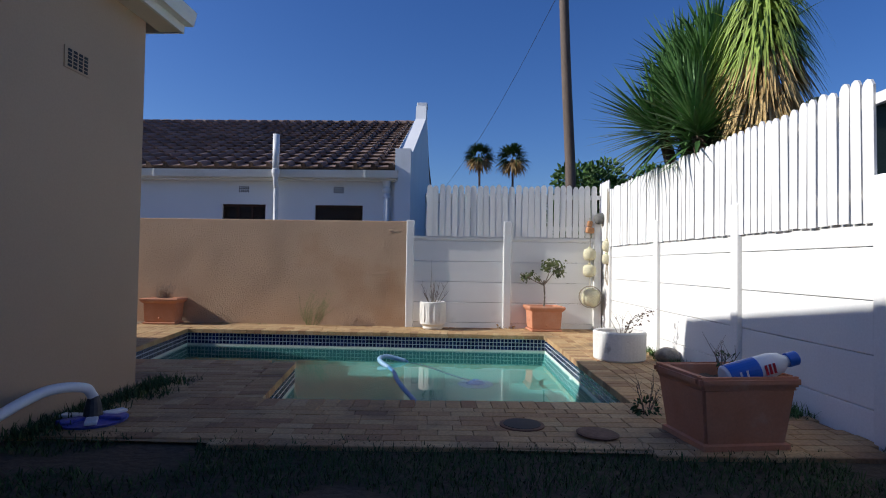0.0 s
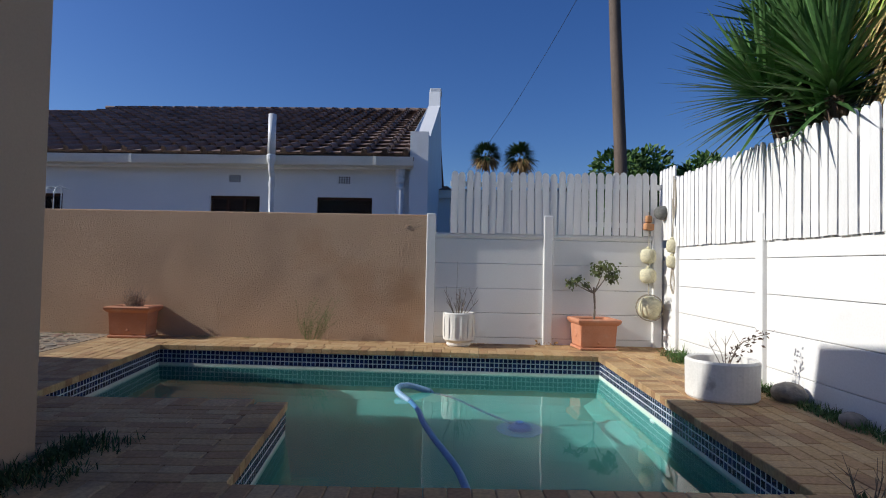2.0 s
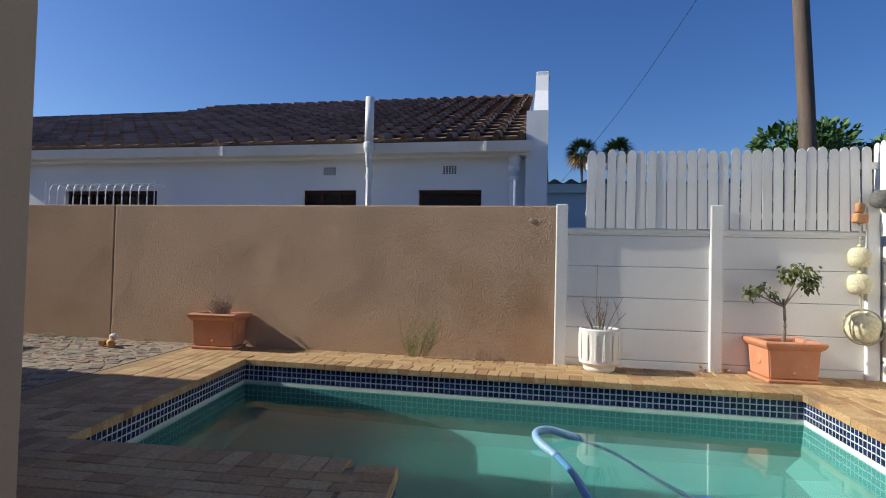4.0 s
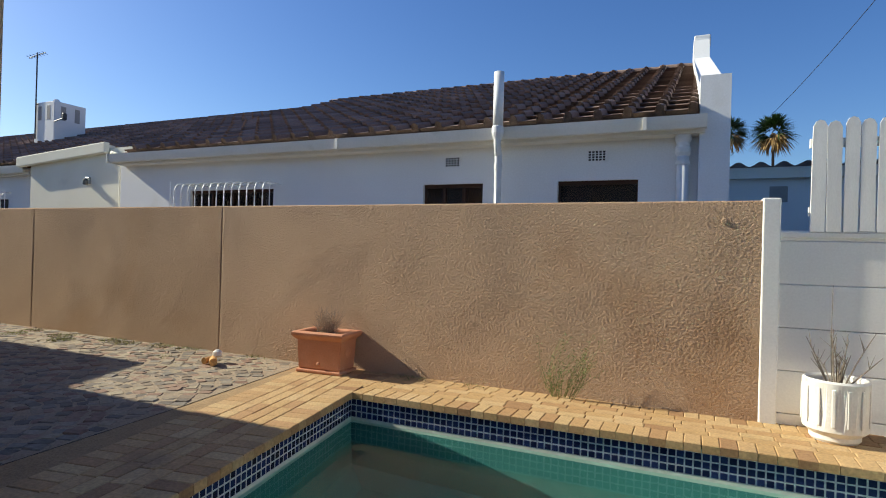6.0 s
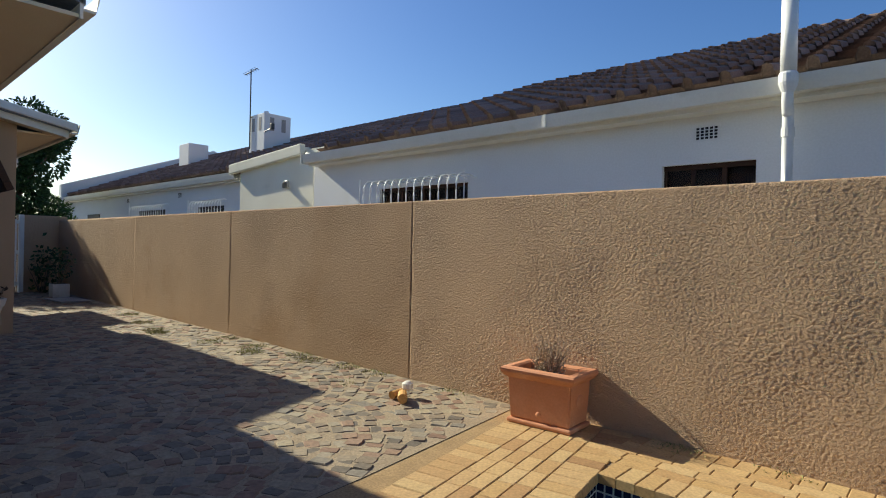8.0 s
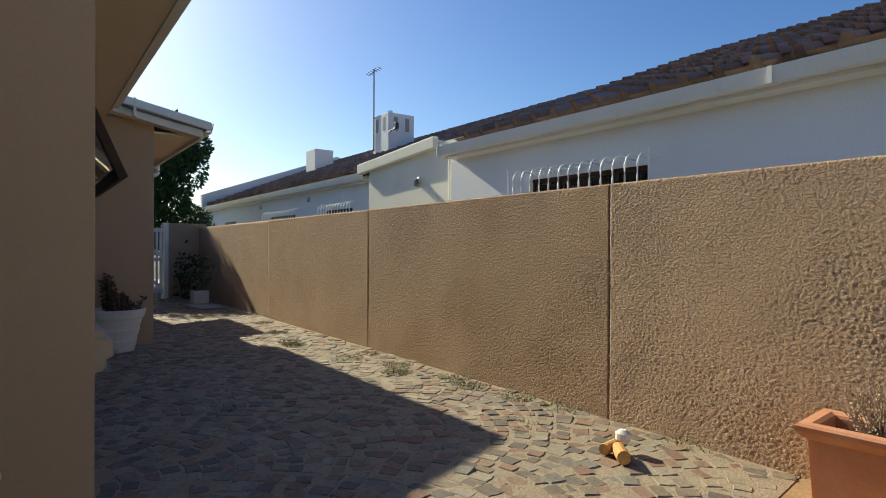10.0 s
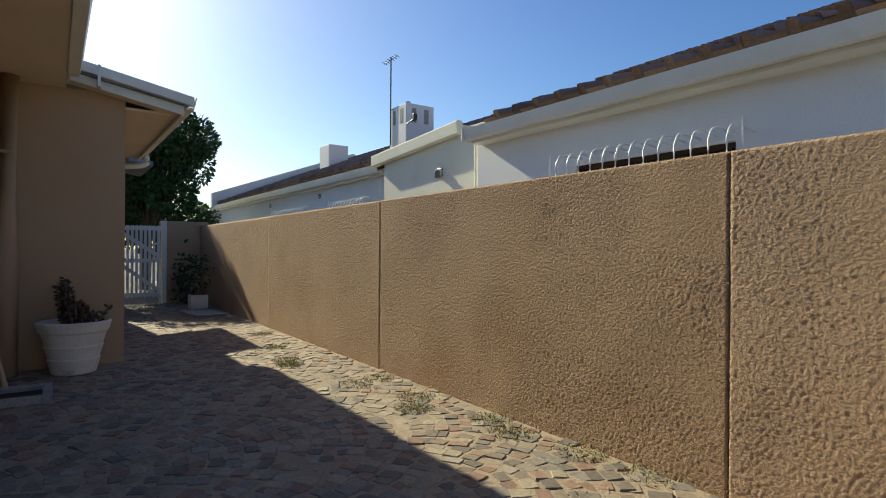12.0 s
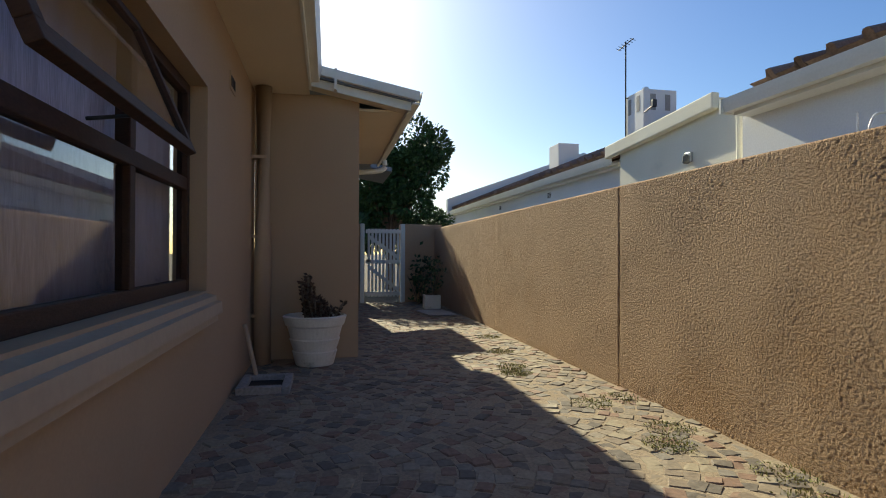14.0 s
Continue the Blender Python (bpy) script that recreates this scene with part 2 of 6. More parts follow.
RED_INK = material("red_ink", (0.45, 0.02, 0.03), rough=0.4, bump=0, fine_amount=0.02)
PURPLE = material("purple_plastic", (0.09, 0.10, 0.42), rough=0.4, bump=0)
BUOY = material("yellowed_buoy", (0.62, 0.58, 0.40), (0.52, 0.47, 0.30), scale=7, fine=50, bump=0.2, stain=((0.22, 0.17, 0.10), 8, 0.62, 0.7))
GREY_BUOY = material("grey_buoy", (0.15, 0.15, 0.14), (0.10, 0.10, 0.09), scale=6, fine=40, bump=0.2)
CORK = material("orange_cork", (0.50, 0.26, 0.12), (0.36, 0.18, 0.09), scale=8, fine=40, bump=0.4)
ROPE = material("rope", (0.45, 0.40, 0.32), (0.28, 0.24, 0.18), fine=120, bump=0.6)
TOY = material("orange_wood", (0.60, 0.33, 0.11), (0.48, 0.24, 0.08), scale=8, fine=40, bump=0.3)
LID = material("brown_lid", (0.15, 0.08, 0.048), (0.21, 0.12, 0.075), fine=40, bump=0.3)
ROCK = material("field_stone", (0.30, 0.27, 0.23), (0.20, 0.18, 0.15), fine=20, bump=0.7, depth=0.02)
CONCRETE = material("grey_concrete", (0.34, 0.33, 0.32), (0.26, 0.25, 0.24), scale=4, fine=40, bump=0.3)


def glass(name, tint, ior, rough=0.0, ripple=0.0):
    m = bpy.data.materials.new(name)
    m.use_nodes = True
    n, link = m.node_tree.nodes, m.node_tree.links.new
    b = n["Principled BSDF"]
    b.inputs["Base Color"].default_value = (*tint, 1)
    b.inputs["Transmission Weight"].default_value, b.inputs["IOR"].default_value = 1.0, ior
    b.inputs["Roughness"].default_value = rough
    if ripple:
        co = n.new("ShaderNodeTexCoord")
        t = n.new("ShaderNodeTexNoise")
        t.inputs["Scale"].default_value, t.inputs["Detail"].default_value = 2.2, 2
        link(co.outputs["Object"], t.inputs["Vector"])
        bp = n.new("ShaderNodeBump")
        bp.inputs["Strength"].default_value, bp.inputs["Distance"].default_value = ripple, 0.05
        link(t.outputs["Fac"], bp.inputs["Height"])
        link(bp.outputs[0], b.inputs["Normal"])
    return m


WATER = glass("pool_water", (0.58, 0.91, 0.89), 1.33, 0.0, 0.05)
PANE = glass("window_pane", (0.86, 0.88, 0.90), 1.45)


# ---------------------------------------------------------------- building helpers
def link_mesh(name, bm, mat, parent=None, label="", smooth=False):
    me = bpy.data.meshes.new(name)
    if any(abs(f.normal.z) < 0.999 for f in bm.faces):
        bmesh.ops.recalc_face_normals(bm, faces=bm.faces)
    bm.to_mesh(me)
    bm.free()
    me.materials.append(mat)
    if smooth:
        me.polygons.foreach_set("use_smooth", [True] * len(me.polygons))
    ob = new(name, me)
    ob.parent = parent
    if label:
        ob["label"] = label
    return ob


def part(name, bm, mat, parent, label="", smooth=False):
    return link_mesh(name, bm, mat, parent, label, smooth)


def thing(name, m, label, category, group="", kind=""):
    ob = new(name)
    ob.matrix_basis = m
    ob.empty_display_size = 0.1
    return tagged(ob, label, category, group, kind)


def box(bm, x0, x1, y0, y1, z0, z1, bevel=0.0):
    v = [bm.verts.new((x, y, z)) for z in (z0, z1) for x, y in ((x0, y0), (x1, y0), (x1, y1), (x0, y1))]
    f = [bm.faces.new([v[i] for i in q]) for q in ((3, 2, 1, 0), (4, 5, 6, 7), (0, 1, 5, 4), (1, 2, 6, 5), (2, 3, 7, 6), (3, 0, 4, 7))]
    if bevel:
        bmesh.ops.bevel(bm, geom=list({e for q in f for e in q.edges}), offset=bevel, segments=2, affect="EDGES", profile=0.5)
    return bm


def a_box(*a, **k):
    return box(bmesh.new(), *a, **k)


def prism(bm, pts, z0, z1):
    lo = [bm.verts.new((x, y, z0)) for x, y in pts]
    hi = [bm.verts.new((x, y, z1)) for x, y in pts]
    bm.faces.new(lo[::-1])
    bm.faces.new(hi)
    for i in range(len(pts)):
        j = (i + 1) % len(pts)
        bm.faces.new((lo[i], lo[j], hi[j], hi[i]))
    return bm


def strip_box(bm, p, q, half, z0, z1):
    """A bar of a rectangular section from p to q in plan."""
    d = Vector((q[0] - p[0], q[1] - p[1])).normalized() * half
    return prism(bm, [(p[0] + d.y, p[1] - d.x), (q[0] + d.y, q[1] - d.x), (q[0] - d.y, q[1] + d.x), (p[0] - d.y, p[1] + d.x)], z0, z1)


def lathe(bm, profile, seg=32, centre=(0, 0, 0), wobble=None):
    rings = []
    for r, z in profile:
        ring = []
        for i in range(seg):
            a = 2 * math.pi * i / seg
            k = wobble(a, z) if wobble else 1
            ring.append(bm.verts.new((centre[0] + r * k * math.cos(a), centre[1] + r * k * math.sin(a), centre[2] + z)))
        rings.append(ring)
    for lo, hi in zip(rings, rings[1:]):
        for i in range(seg):
            j = (i + 1) % seg
            bm.faces.new((lo[i], lo[j], hi[j], hi[i]))
    bm.faces.new(rings[0][::-1])
    bm.faces.new(rings[-1])
    return bm


def tube(bm, pts, radius, seg=8, taper=1.0, cap=True):
    pts = [Vector(p) for p in pts]
    rings = []
    for i, p in enumerate(pts):
        d = (pts[min(i + 1, len(pts) - 1)] - pts[max(i - 1, 0)]).normalized()
        side = d.cross(Vector((0, 0, 1)))
        side = side.normalized() if side.length > 1e-3 else Vector((1, 0, 0))
        up = side.cross(d).normalized()
        r = radius * (1 + (taper - 1) * i / (len(pts) - 1))
        rings.append([bm.verts.new(p + side * r * math.cos(2 * math.pi * k / seg) + up * r * math.sin(2 * math.pi * k / seg)) for k in range(seg)])
    for lo, hi in zip(rings, rings[1:]):
        for k in range(seg):
            j = (k + 1) % seg
            bm.faces.new((lo[k], lo[j], hi[j], hi[k]))
    if cap:
        bm.faces.new(rings[0][::-1])
        bm.faces.new(rings[-1])
    return bm


def curve_points(pts, n=10):
    """A smooth line through the points (Catmull-Rom)."""
    pts = [Vector(p) for p in pts]
    ext = [pts[0] * 2 - pts[1], *pts, pts[-1] * 2 - pts[-2]]
    out = []
    for a, b, c, d in zip(ext, ext[1:], ext[2:], ext[3:]):
        for k in range(n):
            t = k / n
            out.append(0.5 * (2 * b + (c - a) * t + (2 * a - 5 * b + 4 * c - d) * t * t + (3 * b - a - 3 * c + d) * t ** 3))
    out.append(pts[-1])
    return out


def blade(bm, base, direction, length, width, droop=0.3, seg=4, fold=0.25):
    """One long pointed leaf with a keel, bending down towards its tip."""
    d = Vector(direction).normalized()
    side = d.cross(Vector((0, 0, 1)))
    side = side.normalized() if side.length > 1e-3 else Vector((1, 0, 0))
    rows = []
    for i in range(seg + 1):
        t = i / seg
        p = Vector(base) + d * length * t + Vector((0, 0, -droop * length * t * t))
        w = width * (0.55 + 0.9 * t if t < 0.4 else 0.91 * (1 - t) / 0.6 + 0.02) * 0.5
        n = side.cross(d)
        rows.append((bm.verts.new(p - side * w + n * w * fold), bm.verts.new(p), bm.verts.new(p + side * w + n * w * fold)))
    for a, b in zip(rows, rows[1:]):
        bm.faces.new((a[0], a[1], b[1], b[0]))
        bm.faces.new((a[1], a[2], b[2], b[1]))


def leaf(bm, p, direction, size, rnd):
    """A small folded oval leaf of four triangles."""
    d = Vector(direction).normalized()
    s = d.cross(Vector((rnd.uniform(-1, 1), rnd.uniform(-1, 1), rnd.uniform(-1, 1)))).normalized()
    n = s.cross(d)
    p = Vector(p)
    a, b = bm.verts.new(p), bm.verts.new(p + d * size)
    m = p + d * size * 0.5
    l, r = bm.verts.new(m + s * size * 0.28 + n * size * 0.08), bm.verts.new(m - s * size * 0.28 + n * size * 0.08)
    bm.faces.new((a, l, b))
    bm.faces.new((a, b, r))


def leaf_clump(bm, centre, radii, count, size, rnd):
    for _ in range(count):
        v = Vector((rnd.gauss(0, 1), rnd.gauss(0, 1), rnd.gauss(0, 1))).normalized()
        k = rnd.uniform(0.45, 1.0) ** 0.6
        p = Vector(centre) + Vector((v.x * radii[0], v.y * radii[1], v.z * radii[2])) * k
        leaf(bm, p, v + Vector((rnd.uniform(-0.8, 0.8), rnd.uniform(-0.8, 0.8), rnd.uniform(-0.8, 0.6))), size * rnd.uniform(0.6, 1.3), rnd)


def piece_mesh(name, sx, sy, sz, inset, mat):
    """A low block with a chamfered top, centred in plan, its top at z = 0."""
    bm = bmesh.new()
    lo = [bm.verts.new((x * sx / 2, y * sy / 2, -sz)) for x, y in ((-1, -1), (1, -1), (1, 1), (-1, 1))]
    mid = [bm.verts.new((x * sx / 2, y * sy / 2, -inset)) for x, y in ((-1, -1), (1, -1), (1, 1), (-1, 1))]
    hi = [bm.verts.new((x * (sx / 2 - inset), y * (sy / 2 - inset), 0)) for x, y in ((-1, -1), (1, -1), (1, 1), (-1, 1))]
    for a, b in ((lo, mid), (mid, hi)):
        for i in range(4):
            bm.faces.new((a[i], a[(i + 1) % 4], b[(i + 1) % 4], b[i]))
    bm.faces.new(hi)
    me = bpy.data.meshes.new(name)
    bm.to_mesh(me)
    bm.free()
    me.materials.append(mat)
    return me


def place_piece(name, me, m, parent):
    ob = new(name, me)
    ob.parent = parent
    ob.matrix_basis = m
    return ob


def joined(name, items, mat, parent, label):
    """Many (mesh, matrix) pieces as one mesh of kind stuff."""
    verts, faces = [], []
    for me, m in items:
        k = len(verts)
        verts.extend(tuple(m @ v.co) for v in me.vertices)
        faces.extend(tuple(k + i for i in p.vertices) for p in me.polygons)
    me = bpy.data.meshes.new(name)
    me.from_pydata(verts, [], faces)
    me.materials.append(mat)
    ob = new(name, me)
    ob.parent = parent
    ob["label"], ob["kind"] = label, "stuff"
    return ob


# ---------------------------------------------------------------- ground and pool
POOL_EDGE = [(-4.085, 8.99), (1.53, 8.99), (1.652, 4.72), (-1.287, 4.555), (-1.527, 6.264), (-3.58, 6.12)]
WATER_Z, POOL_Z = -0.26, -1.45


def inside(p, poly):
    hit = False
    for (x0, y0), (x1, y1) in zip(poly, poly[1:] + poly[:1]):
        if (y0 > p[1]) != (y1 > p[1]) and p[0] < x0 + (p[1] - y0) * (x1 - x0) / (y1 - y0):
            hit = not hit
    return hit


def shrink(poly, by):
    """The polygon with each side moved inwards (points run clockwise)."""
    out = []
    for i, p in enumerate(poly):
        a, b, c = Vector(poly[i - 1]), Vector(p), Vector(poly[(i + 1) % len(poly)])
        d0, d1 = (b - a).normalized(), (c - b).normalized()
        n0, n1 = Vector((d0.y, -d0.x)), Vector((d1.y, -d1.x))
        k = by / (1 + n0.dot(n1))
        out.append(tuple(b + (n0 + n1) * k))
    return out


def sheet(outer, z, holes=()):
    bm = bmesh.new()
    edges = []
    for loop in (outer, *holes):
        v = [bm.verts.new((x, y, z)) for x, y in loop]
        edges += [bm.edges.new((v[i], v[(i + 1) % len(v)])) for i in range(len(v))]
    bmesh.ops.triangle_fill(bm, use_beauty=True, use_dissolve=False, edges=edges)
    bm.normal_update()
    for f in bm.faces:
        if f.normal.z < 0:
            f.normal_flip()
    return bm


HOLE = shrink(POOL_EDGE, -0.10)
ground = link_mesh("ground", sheet([(-700, -700), (700, -700), (700, 700), (-700, 700)], -0.03, [HOLE]), EARTH)
tagged(ground, "bare brown earth with thin dry grass", "ground", kind="structure")
PAVED = [(-5.0, 3.45), (2.78, 3.55), (2.72, 9.3), (2.55, 10.1), (-0.7, 9.9), (-5.25, 9.82), (-5.0, 7.9), (-4.75, 5.03)]
paving = link_mesh("paving", sheet(PAVED, -0.010, [HOLE]), MORTAR)
tagged(paving, "yellow clay brick paving with sandy joints round the pool", "paving", kind="structure")
COBBLED = [(-4.75, 5.03), (-5.0, 7.9), (-5.25, 9.82), (-19.5, 9.82), (-19.5, 7.5), (-12.3, 7.5), (-12.3, 6.4), (-6.6, 6.4), (-6.6, 5.03)]
cobbles = link_mesh("cobble_paving", sheet(COBBLED, -0.0055), COBBLE_BED)
tagged(cobbles, "worn brown and grey cobblestones laid in arcs", "paving", kind="structure")

pool = thing("swimming_pool", pose(0, 0, 0), "L-shaped swimming pool with turquoise plaster and blue mosaic band", "swimming pool", kind="structure")
bm = bmesh.new()
n = len(POOL_EDGE)
tops = [bm.verts.new((x, y, -0.33)) for x, y in POOL_EDGE]
lows = [bm.verts.new((x, y, POOL_Z + 0.15)) for x, y in shrink(POOL_EDGE, 0.05)]
flo = [bm.verts.new((x, y, POOL_Z)) for x, y in shrink(POOL_EDGE, 0.25)]
for i in range(n):
    j = (i + 1) % n
    bm.faces.new((tops[i], tops[j], lows[j], lows[i]))
    bm.faces.new((lows[i], lows[j], flo[j], flo[i]))
bm.faces.new(flo)
bmesh.ops.triangulate(bm, faces=[f for f in bm.faces if len(f.verts) > 4])
part("basin", bm, POOL, pool, "turquoise plastered basin")
bm = bmesh.new()
for i in range(n):
    a, b = POOL_EDGE[i], POOL_EDGE[(i + 1) % n]
    va = [bm.verts.new((*a, z)) for z in (-0.235, -0.335)]
    vb = [bm.verts.new((*b, z)) for z in (-0.235, -0.335)]
    bm.faces.new((va[0], vb[0], vb[1], va[1]))
part("rim", bm, POOL_RIM, pool, "pale weathered plaster strip under the tiles")
bm = bmesh.new()
for i in range(n):
    a, b = POOL_EDGE[i], POOL_EDGE[(i + 1) % n]
    va = [bm.verts.new((*a, z)) for z in (-0.04, -0.237)]
    vb = [bm.verts.new((*b, z)) for z in (-0.04, -0.237)]
    bm.faces.new((va[0], vb[0], vb[1], va[1]))
grout = part("tile_band", bm, GROUT, pool, "pale grout of the mosaic band")
water = link_mesh("water", sheet(shrink(POOL_EDGE, 0.002), WATER_Z), WATER)
tagged(water, "still greenish turquoise pool water", "water", kind="structure")
water.visible_shadow = False

# ---------------------------------------------------------------- the tan boundary wall
wall_north = link_mesh("wall_north", a_box(-19.4, -0.73, 9.832, 10.01, -0.1, 1.785), TAN)
tagged(wall_north, "tan boundary wall of rough sprayed plaster", "wall", kind="structure")


def relief(shape, step, seed, coarse):
    """Sprayed plaster: a field of irregular lumps two to four centimetres across, in metres of height."""
    gen = np.random.default_rng(seed)
    rows, cols = shape
    fz = np.fft.fftfreq(rows, step)[:, None]
    fx = np.fft.fftfreq(cols, step)[None, :]

    def band(lo, hi, stretch=1.0):
        f = np.sqrt((fx * 1.0) ** 2 + (fz * stretch) ** 2)
        keep = np.exp(-(f / hi) ** 4) * (1 - np.exp(-(f / lo) ** 4))
        h = np.fft.ifft2(np.fft.fft2(gen.standard_normal(shape)) * keep).real
        return h / (h.std() + 1e-9)

    lumps = np.clip(band(20.0, 52.0, 0.8), -1.1, 1.9)
    drops = np.clip(band(8.0, 22.0, 0.9) - 1.0, 0.0, 1.8)
    patch = np.clip(0.9 + 0.2 * band(0.25, 1.2), 0.6, 1.3)
    waves = band(0.3, 2.0)
    return (lumps * 0.00082 + drops * coarse) * patch + waves * 0.001


def plaster_panel(x0, x1, step, seed, paint, coarse):
    """A wall panel whose face is modelled plaster; top, ends and back are plain."""
    z0, z1 = -0.1, 1.8
    cols, rows = int((x1 - x0) / step) + 1, int((z1 - z0) / step) + 1
    h = relief((rows, cols), step, seed, coarse)
    xs, zs = np.linspace(x0, x1, cols), np.linspace(z0, z1, rows)
    X, Z = np.meshgrid(xs, zs)
    rim = np.minimum(np.minimum(X - x0, x1 - X), z1 - Z)
    Y = 9.82 - h + np.clip(0.009 - rim, 0, 0.009) * 0.7
    verts = np.stack([X, Y, Z], -1).reshape(-1, 3).tolist()
    k = np.arange(rows * cols).reshape(rows, cols)
    faces = np.stack([k[:-1, :-1], k[:-1, 1:], k[1:, 1:], k[1:, :-1]], -1).reshape(-1, 4).tolist()
    n = len(verts)
    verts += [(x, 10.02, z) for z in (z0, z1) for x in (x0, x1)]
    faces += [k[-1, :].tolist() + [n + 3, n + 2], k[:, -1].tolist() + [n + 3, n + 1], k[:, 0].tolist() + [n + 2, n], [n, n + 1, n + 3, n + 2]]
    me = bpy.data.meshes.new("wall_panel")
    me.from_pydata(verts, [], faces)
    me.materials.append(paint)
    me.polygons.foreach_set("use_smooth", [True] * (len(faces) - 4) + [False] * 4)
    ob = new("wall_panel", me)
    ob.parent = wall_north
    return ob


# every panel west of the first takes the darker tan
for i, (x0, x1, step) in enumerate(((-6.582, -0.72, 0.0082), (-10.384, -6.587, 0.0088), (-14.2, -10.39, 0.014), (-19.45, -14.21, 0.03))):
    plaster_panel(x0, x1, step, 40 + i, TAN_DARK if i else TAN, 0.0008 if i else 0.0010)
part("hole", lathe(bmesh.new(), [(0.03, 0), (0.026, 0.012), (0.012, 0.014)], 10), TAN, wall_north).matrix_basis = pose(-1.0, 9.822, 1.63, 90, 0, 0)
part("wire_stub", tube(bmesh.new(), [(-1.78, 9.83, 1.53), (-1.77, 9.812, 1.525), (-1.768, 9.808, 1.518)], 0.0035), DARK_METAL, wall_north, "rusty wire stub")

# unseen pale strip, added to throw sunlight up onto the neighbour's wall
bounce_strip = link_mesh("pavement", a_box(-29.0, -0.9, 10.05, 12.0, -0.06, -0.01), CONCRETE)
tagged(bounce_strip, "unseen concrete strip added to bounce sunlight onto the white wall", "pavement", kind="structure")
wall_west = link_mesh("wall_west", a_box(-19.72, -19.5, 8.98, 10.02, -0.1, 1.9, bevel=0.01), TAN)
tagged(wall_west, "shaded plaster wall beside the gate", "wall", kind="structure")


# ---------------------------------------------------------------- precast walls and picket fences
def frame_along(p, q):
    d = Vector((q[0] - p[0], q[1] - p[1], 0)).normalized()
    m = Matrix(((d.x, -d.y, 0, p[0]), (d.y, d.x, 0, p[1]), (0, 0, 1, 0), (0, 0, 0, 1)))
    return m, math.dist(p, q)


def precast(name, p, q, posts, levels, post_top, label):
    """A precast concrete wall: slotted posts with panels stacked between them. Local -y is the yard side."""
    m, length = frame_along(p, q)
    w = thing(name, m, label, "wall", kind="structure")
    for x in posts:
        part("post", a_box(x - 0.065, x + 0.065, -0.045, 0.09, -0.1, post_top, bevel=0.012), WHITE, w)
    for a, b in zip(posts, posts[1:]):
        for z0, z1 in zip(levels, levels[1:]):
            part("panel", a_box(a + 0.065, b - 0.065, 0.0, 0.045, z0 + 0.0025, z1 - 0.0025, bevel=0.006), WHITE, w)
    return w


def picket_mesh(width, height):
    bm = bmesh.new()
    prof = [(-width / 2, 0), (width / 2, 0), (width / 2, height - 0.05), (width * 0.30, height - 0.012), (0, height), (-width * 0.30, height - 0.012), (-width / 2, height - 0.05)]
    lo = [bm.verts.new((x, -0.009, z)) for x, z in prof]
    hi = [bm.verts.new((x, 0.009, z)) for x, z in prof]
    bm.faces.new(lo)
    bm.faces.new(hi[::-1])
    for i in range(len(prof)):
        j = (i + 1) % len(prof)
        bm.faces.new((lo[j], lo[i], hi[i], hi[j]))
    me = bpy.data.meshes.new("picket")
    bm.to_mesh(me)
    bm.free()
    me.materials.append(PICKET)
    return me


def picket_fence(p, q, start, end, bottom, height, label, pitch=0.109, rise=0.0, seed=1):
    m, _ = frame_along(p, q)
    rnd = random.Random(seed)
    f = thing("picket_fence", m @ pose(0, -0.02, bottom), label, "fence", kind="structure")
    meshes = [picket_mesh(0.096, height), picket_mesh(0.093, height + 0.012), picket_mesh(0.098, height - 0.012)]
    count = int((end - start) / pitch)
    for i in range(count):
        x = start + pitch * (i + 0.5)
        place_piece("picket", rnd.choice(meshes), pose(x, rnd.uniform(-0.004, 0.004), rnd.uniform(-0.006, 0.006) + rise * i / count, 0, rnd.gauss(0, 0.5), 0), f)
    for z in (0.12, height - 0.22):
        part("rail", a_box(start, end, 0.011, 0.05, z, z + 0.07), PICKET, f)
    return f


BACK_P, BACK_Q = (-0.66, 9.85), (2.56, 9.99)
precast("wall_back", BACK_P, BACK_Q, [0.0, 1.66, 3.2], [-0.26, 0.085, 0.43, 0.775, 1.125, 1.475, 1.56], 1.82, "white precast panel wall behind the pool")
part("ledge", a_box(0.05, 3.2, -0.018, 0.06, 1.50, 1.545, bevel=0.008), WHITE, bpy.data.objects["wall_back"])
picket_fence(BACK_P, BACK_Q, 0.26, 3.3, 1.555, 0.885, "weathered white picket fence with rounded tops on the wall", seed=3)
RIGHT_P, RIGHT_Q = (2.62, 10.12), (2.90, 3.66)
precast("wall_east", RIGHT_P, RIGHT_Q, [0.0, 0.62, 2.66, 4.60, 6.36], [-0.15, 0.19, 0.535, 0.88, 1.225, 1.40], 1.67, "white precast panel wall in bright sunlight")
picket_fence(RIGHT_P, RIGHT_Q, 0.05, 0.62, 1.50, 1.0, "short white picket fence at the corner", seed=4)
picket_fence(RIGHT_P, RIGHT_Q, 0.64, 6.4, 1.405, 0.94, "sunlit white picket fence with rounded tops", pitch=0.111, rise=-0.03, seed=5)
pillar = link_mesh("wall_pillar", a_box(2.82, 3.1, 3.32, 3.66, -0.1, 1.5, bevel=0.01), CREAM)
tagged(pillar, "cream plastered pillar at the fence's end", "pillar", kind="structure")
wall_se = link_mesh("wall_south_east", a_box(2.9, 3.1, -4.0, 3.32, -0.1, 1.48, bevel=0.01), WHITE)
tagged(wall_se, "plain white wall beside the lawn", "wall", kind="structure")
wall_south = link_mesh("wall_south", a_box(-2.58, 3.1, -4.22, -4.0, -0.1, 2.0, bevel=0.01), CREAM)
tagged(wall_south, "plain cream wall behind the lawn", "wall", kind="structure")
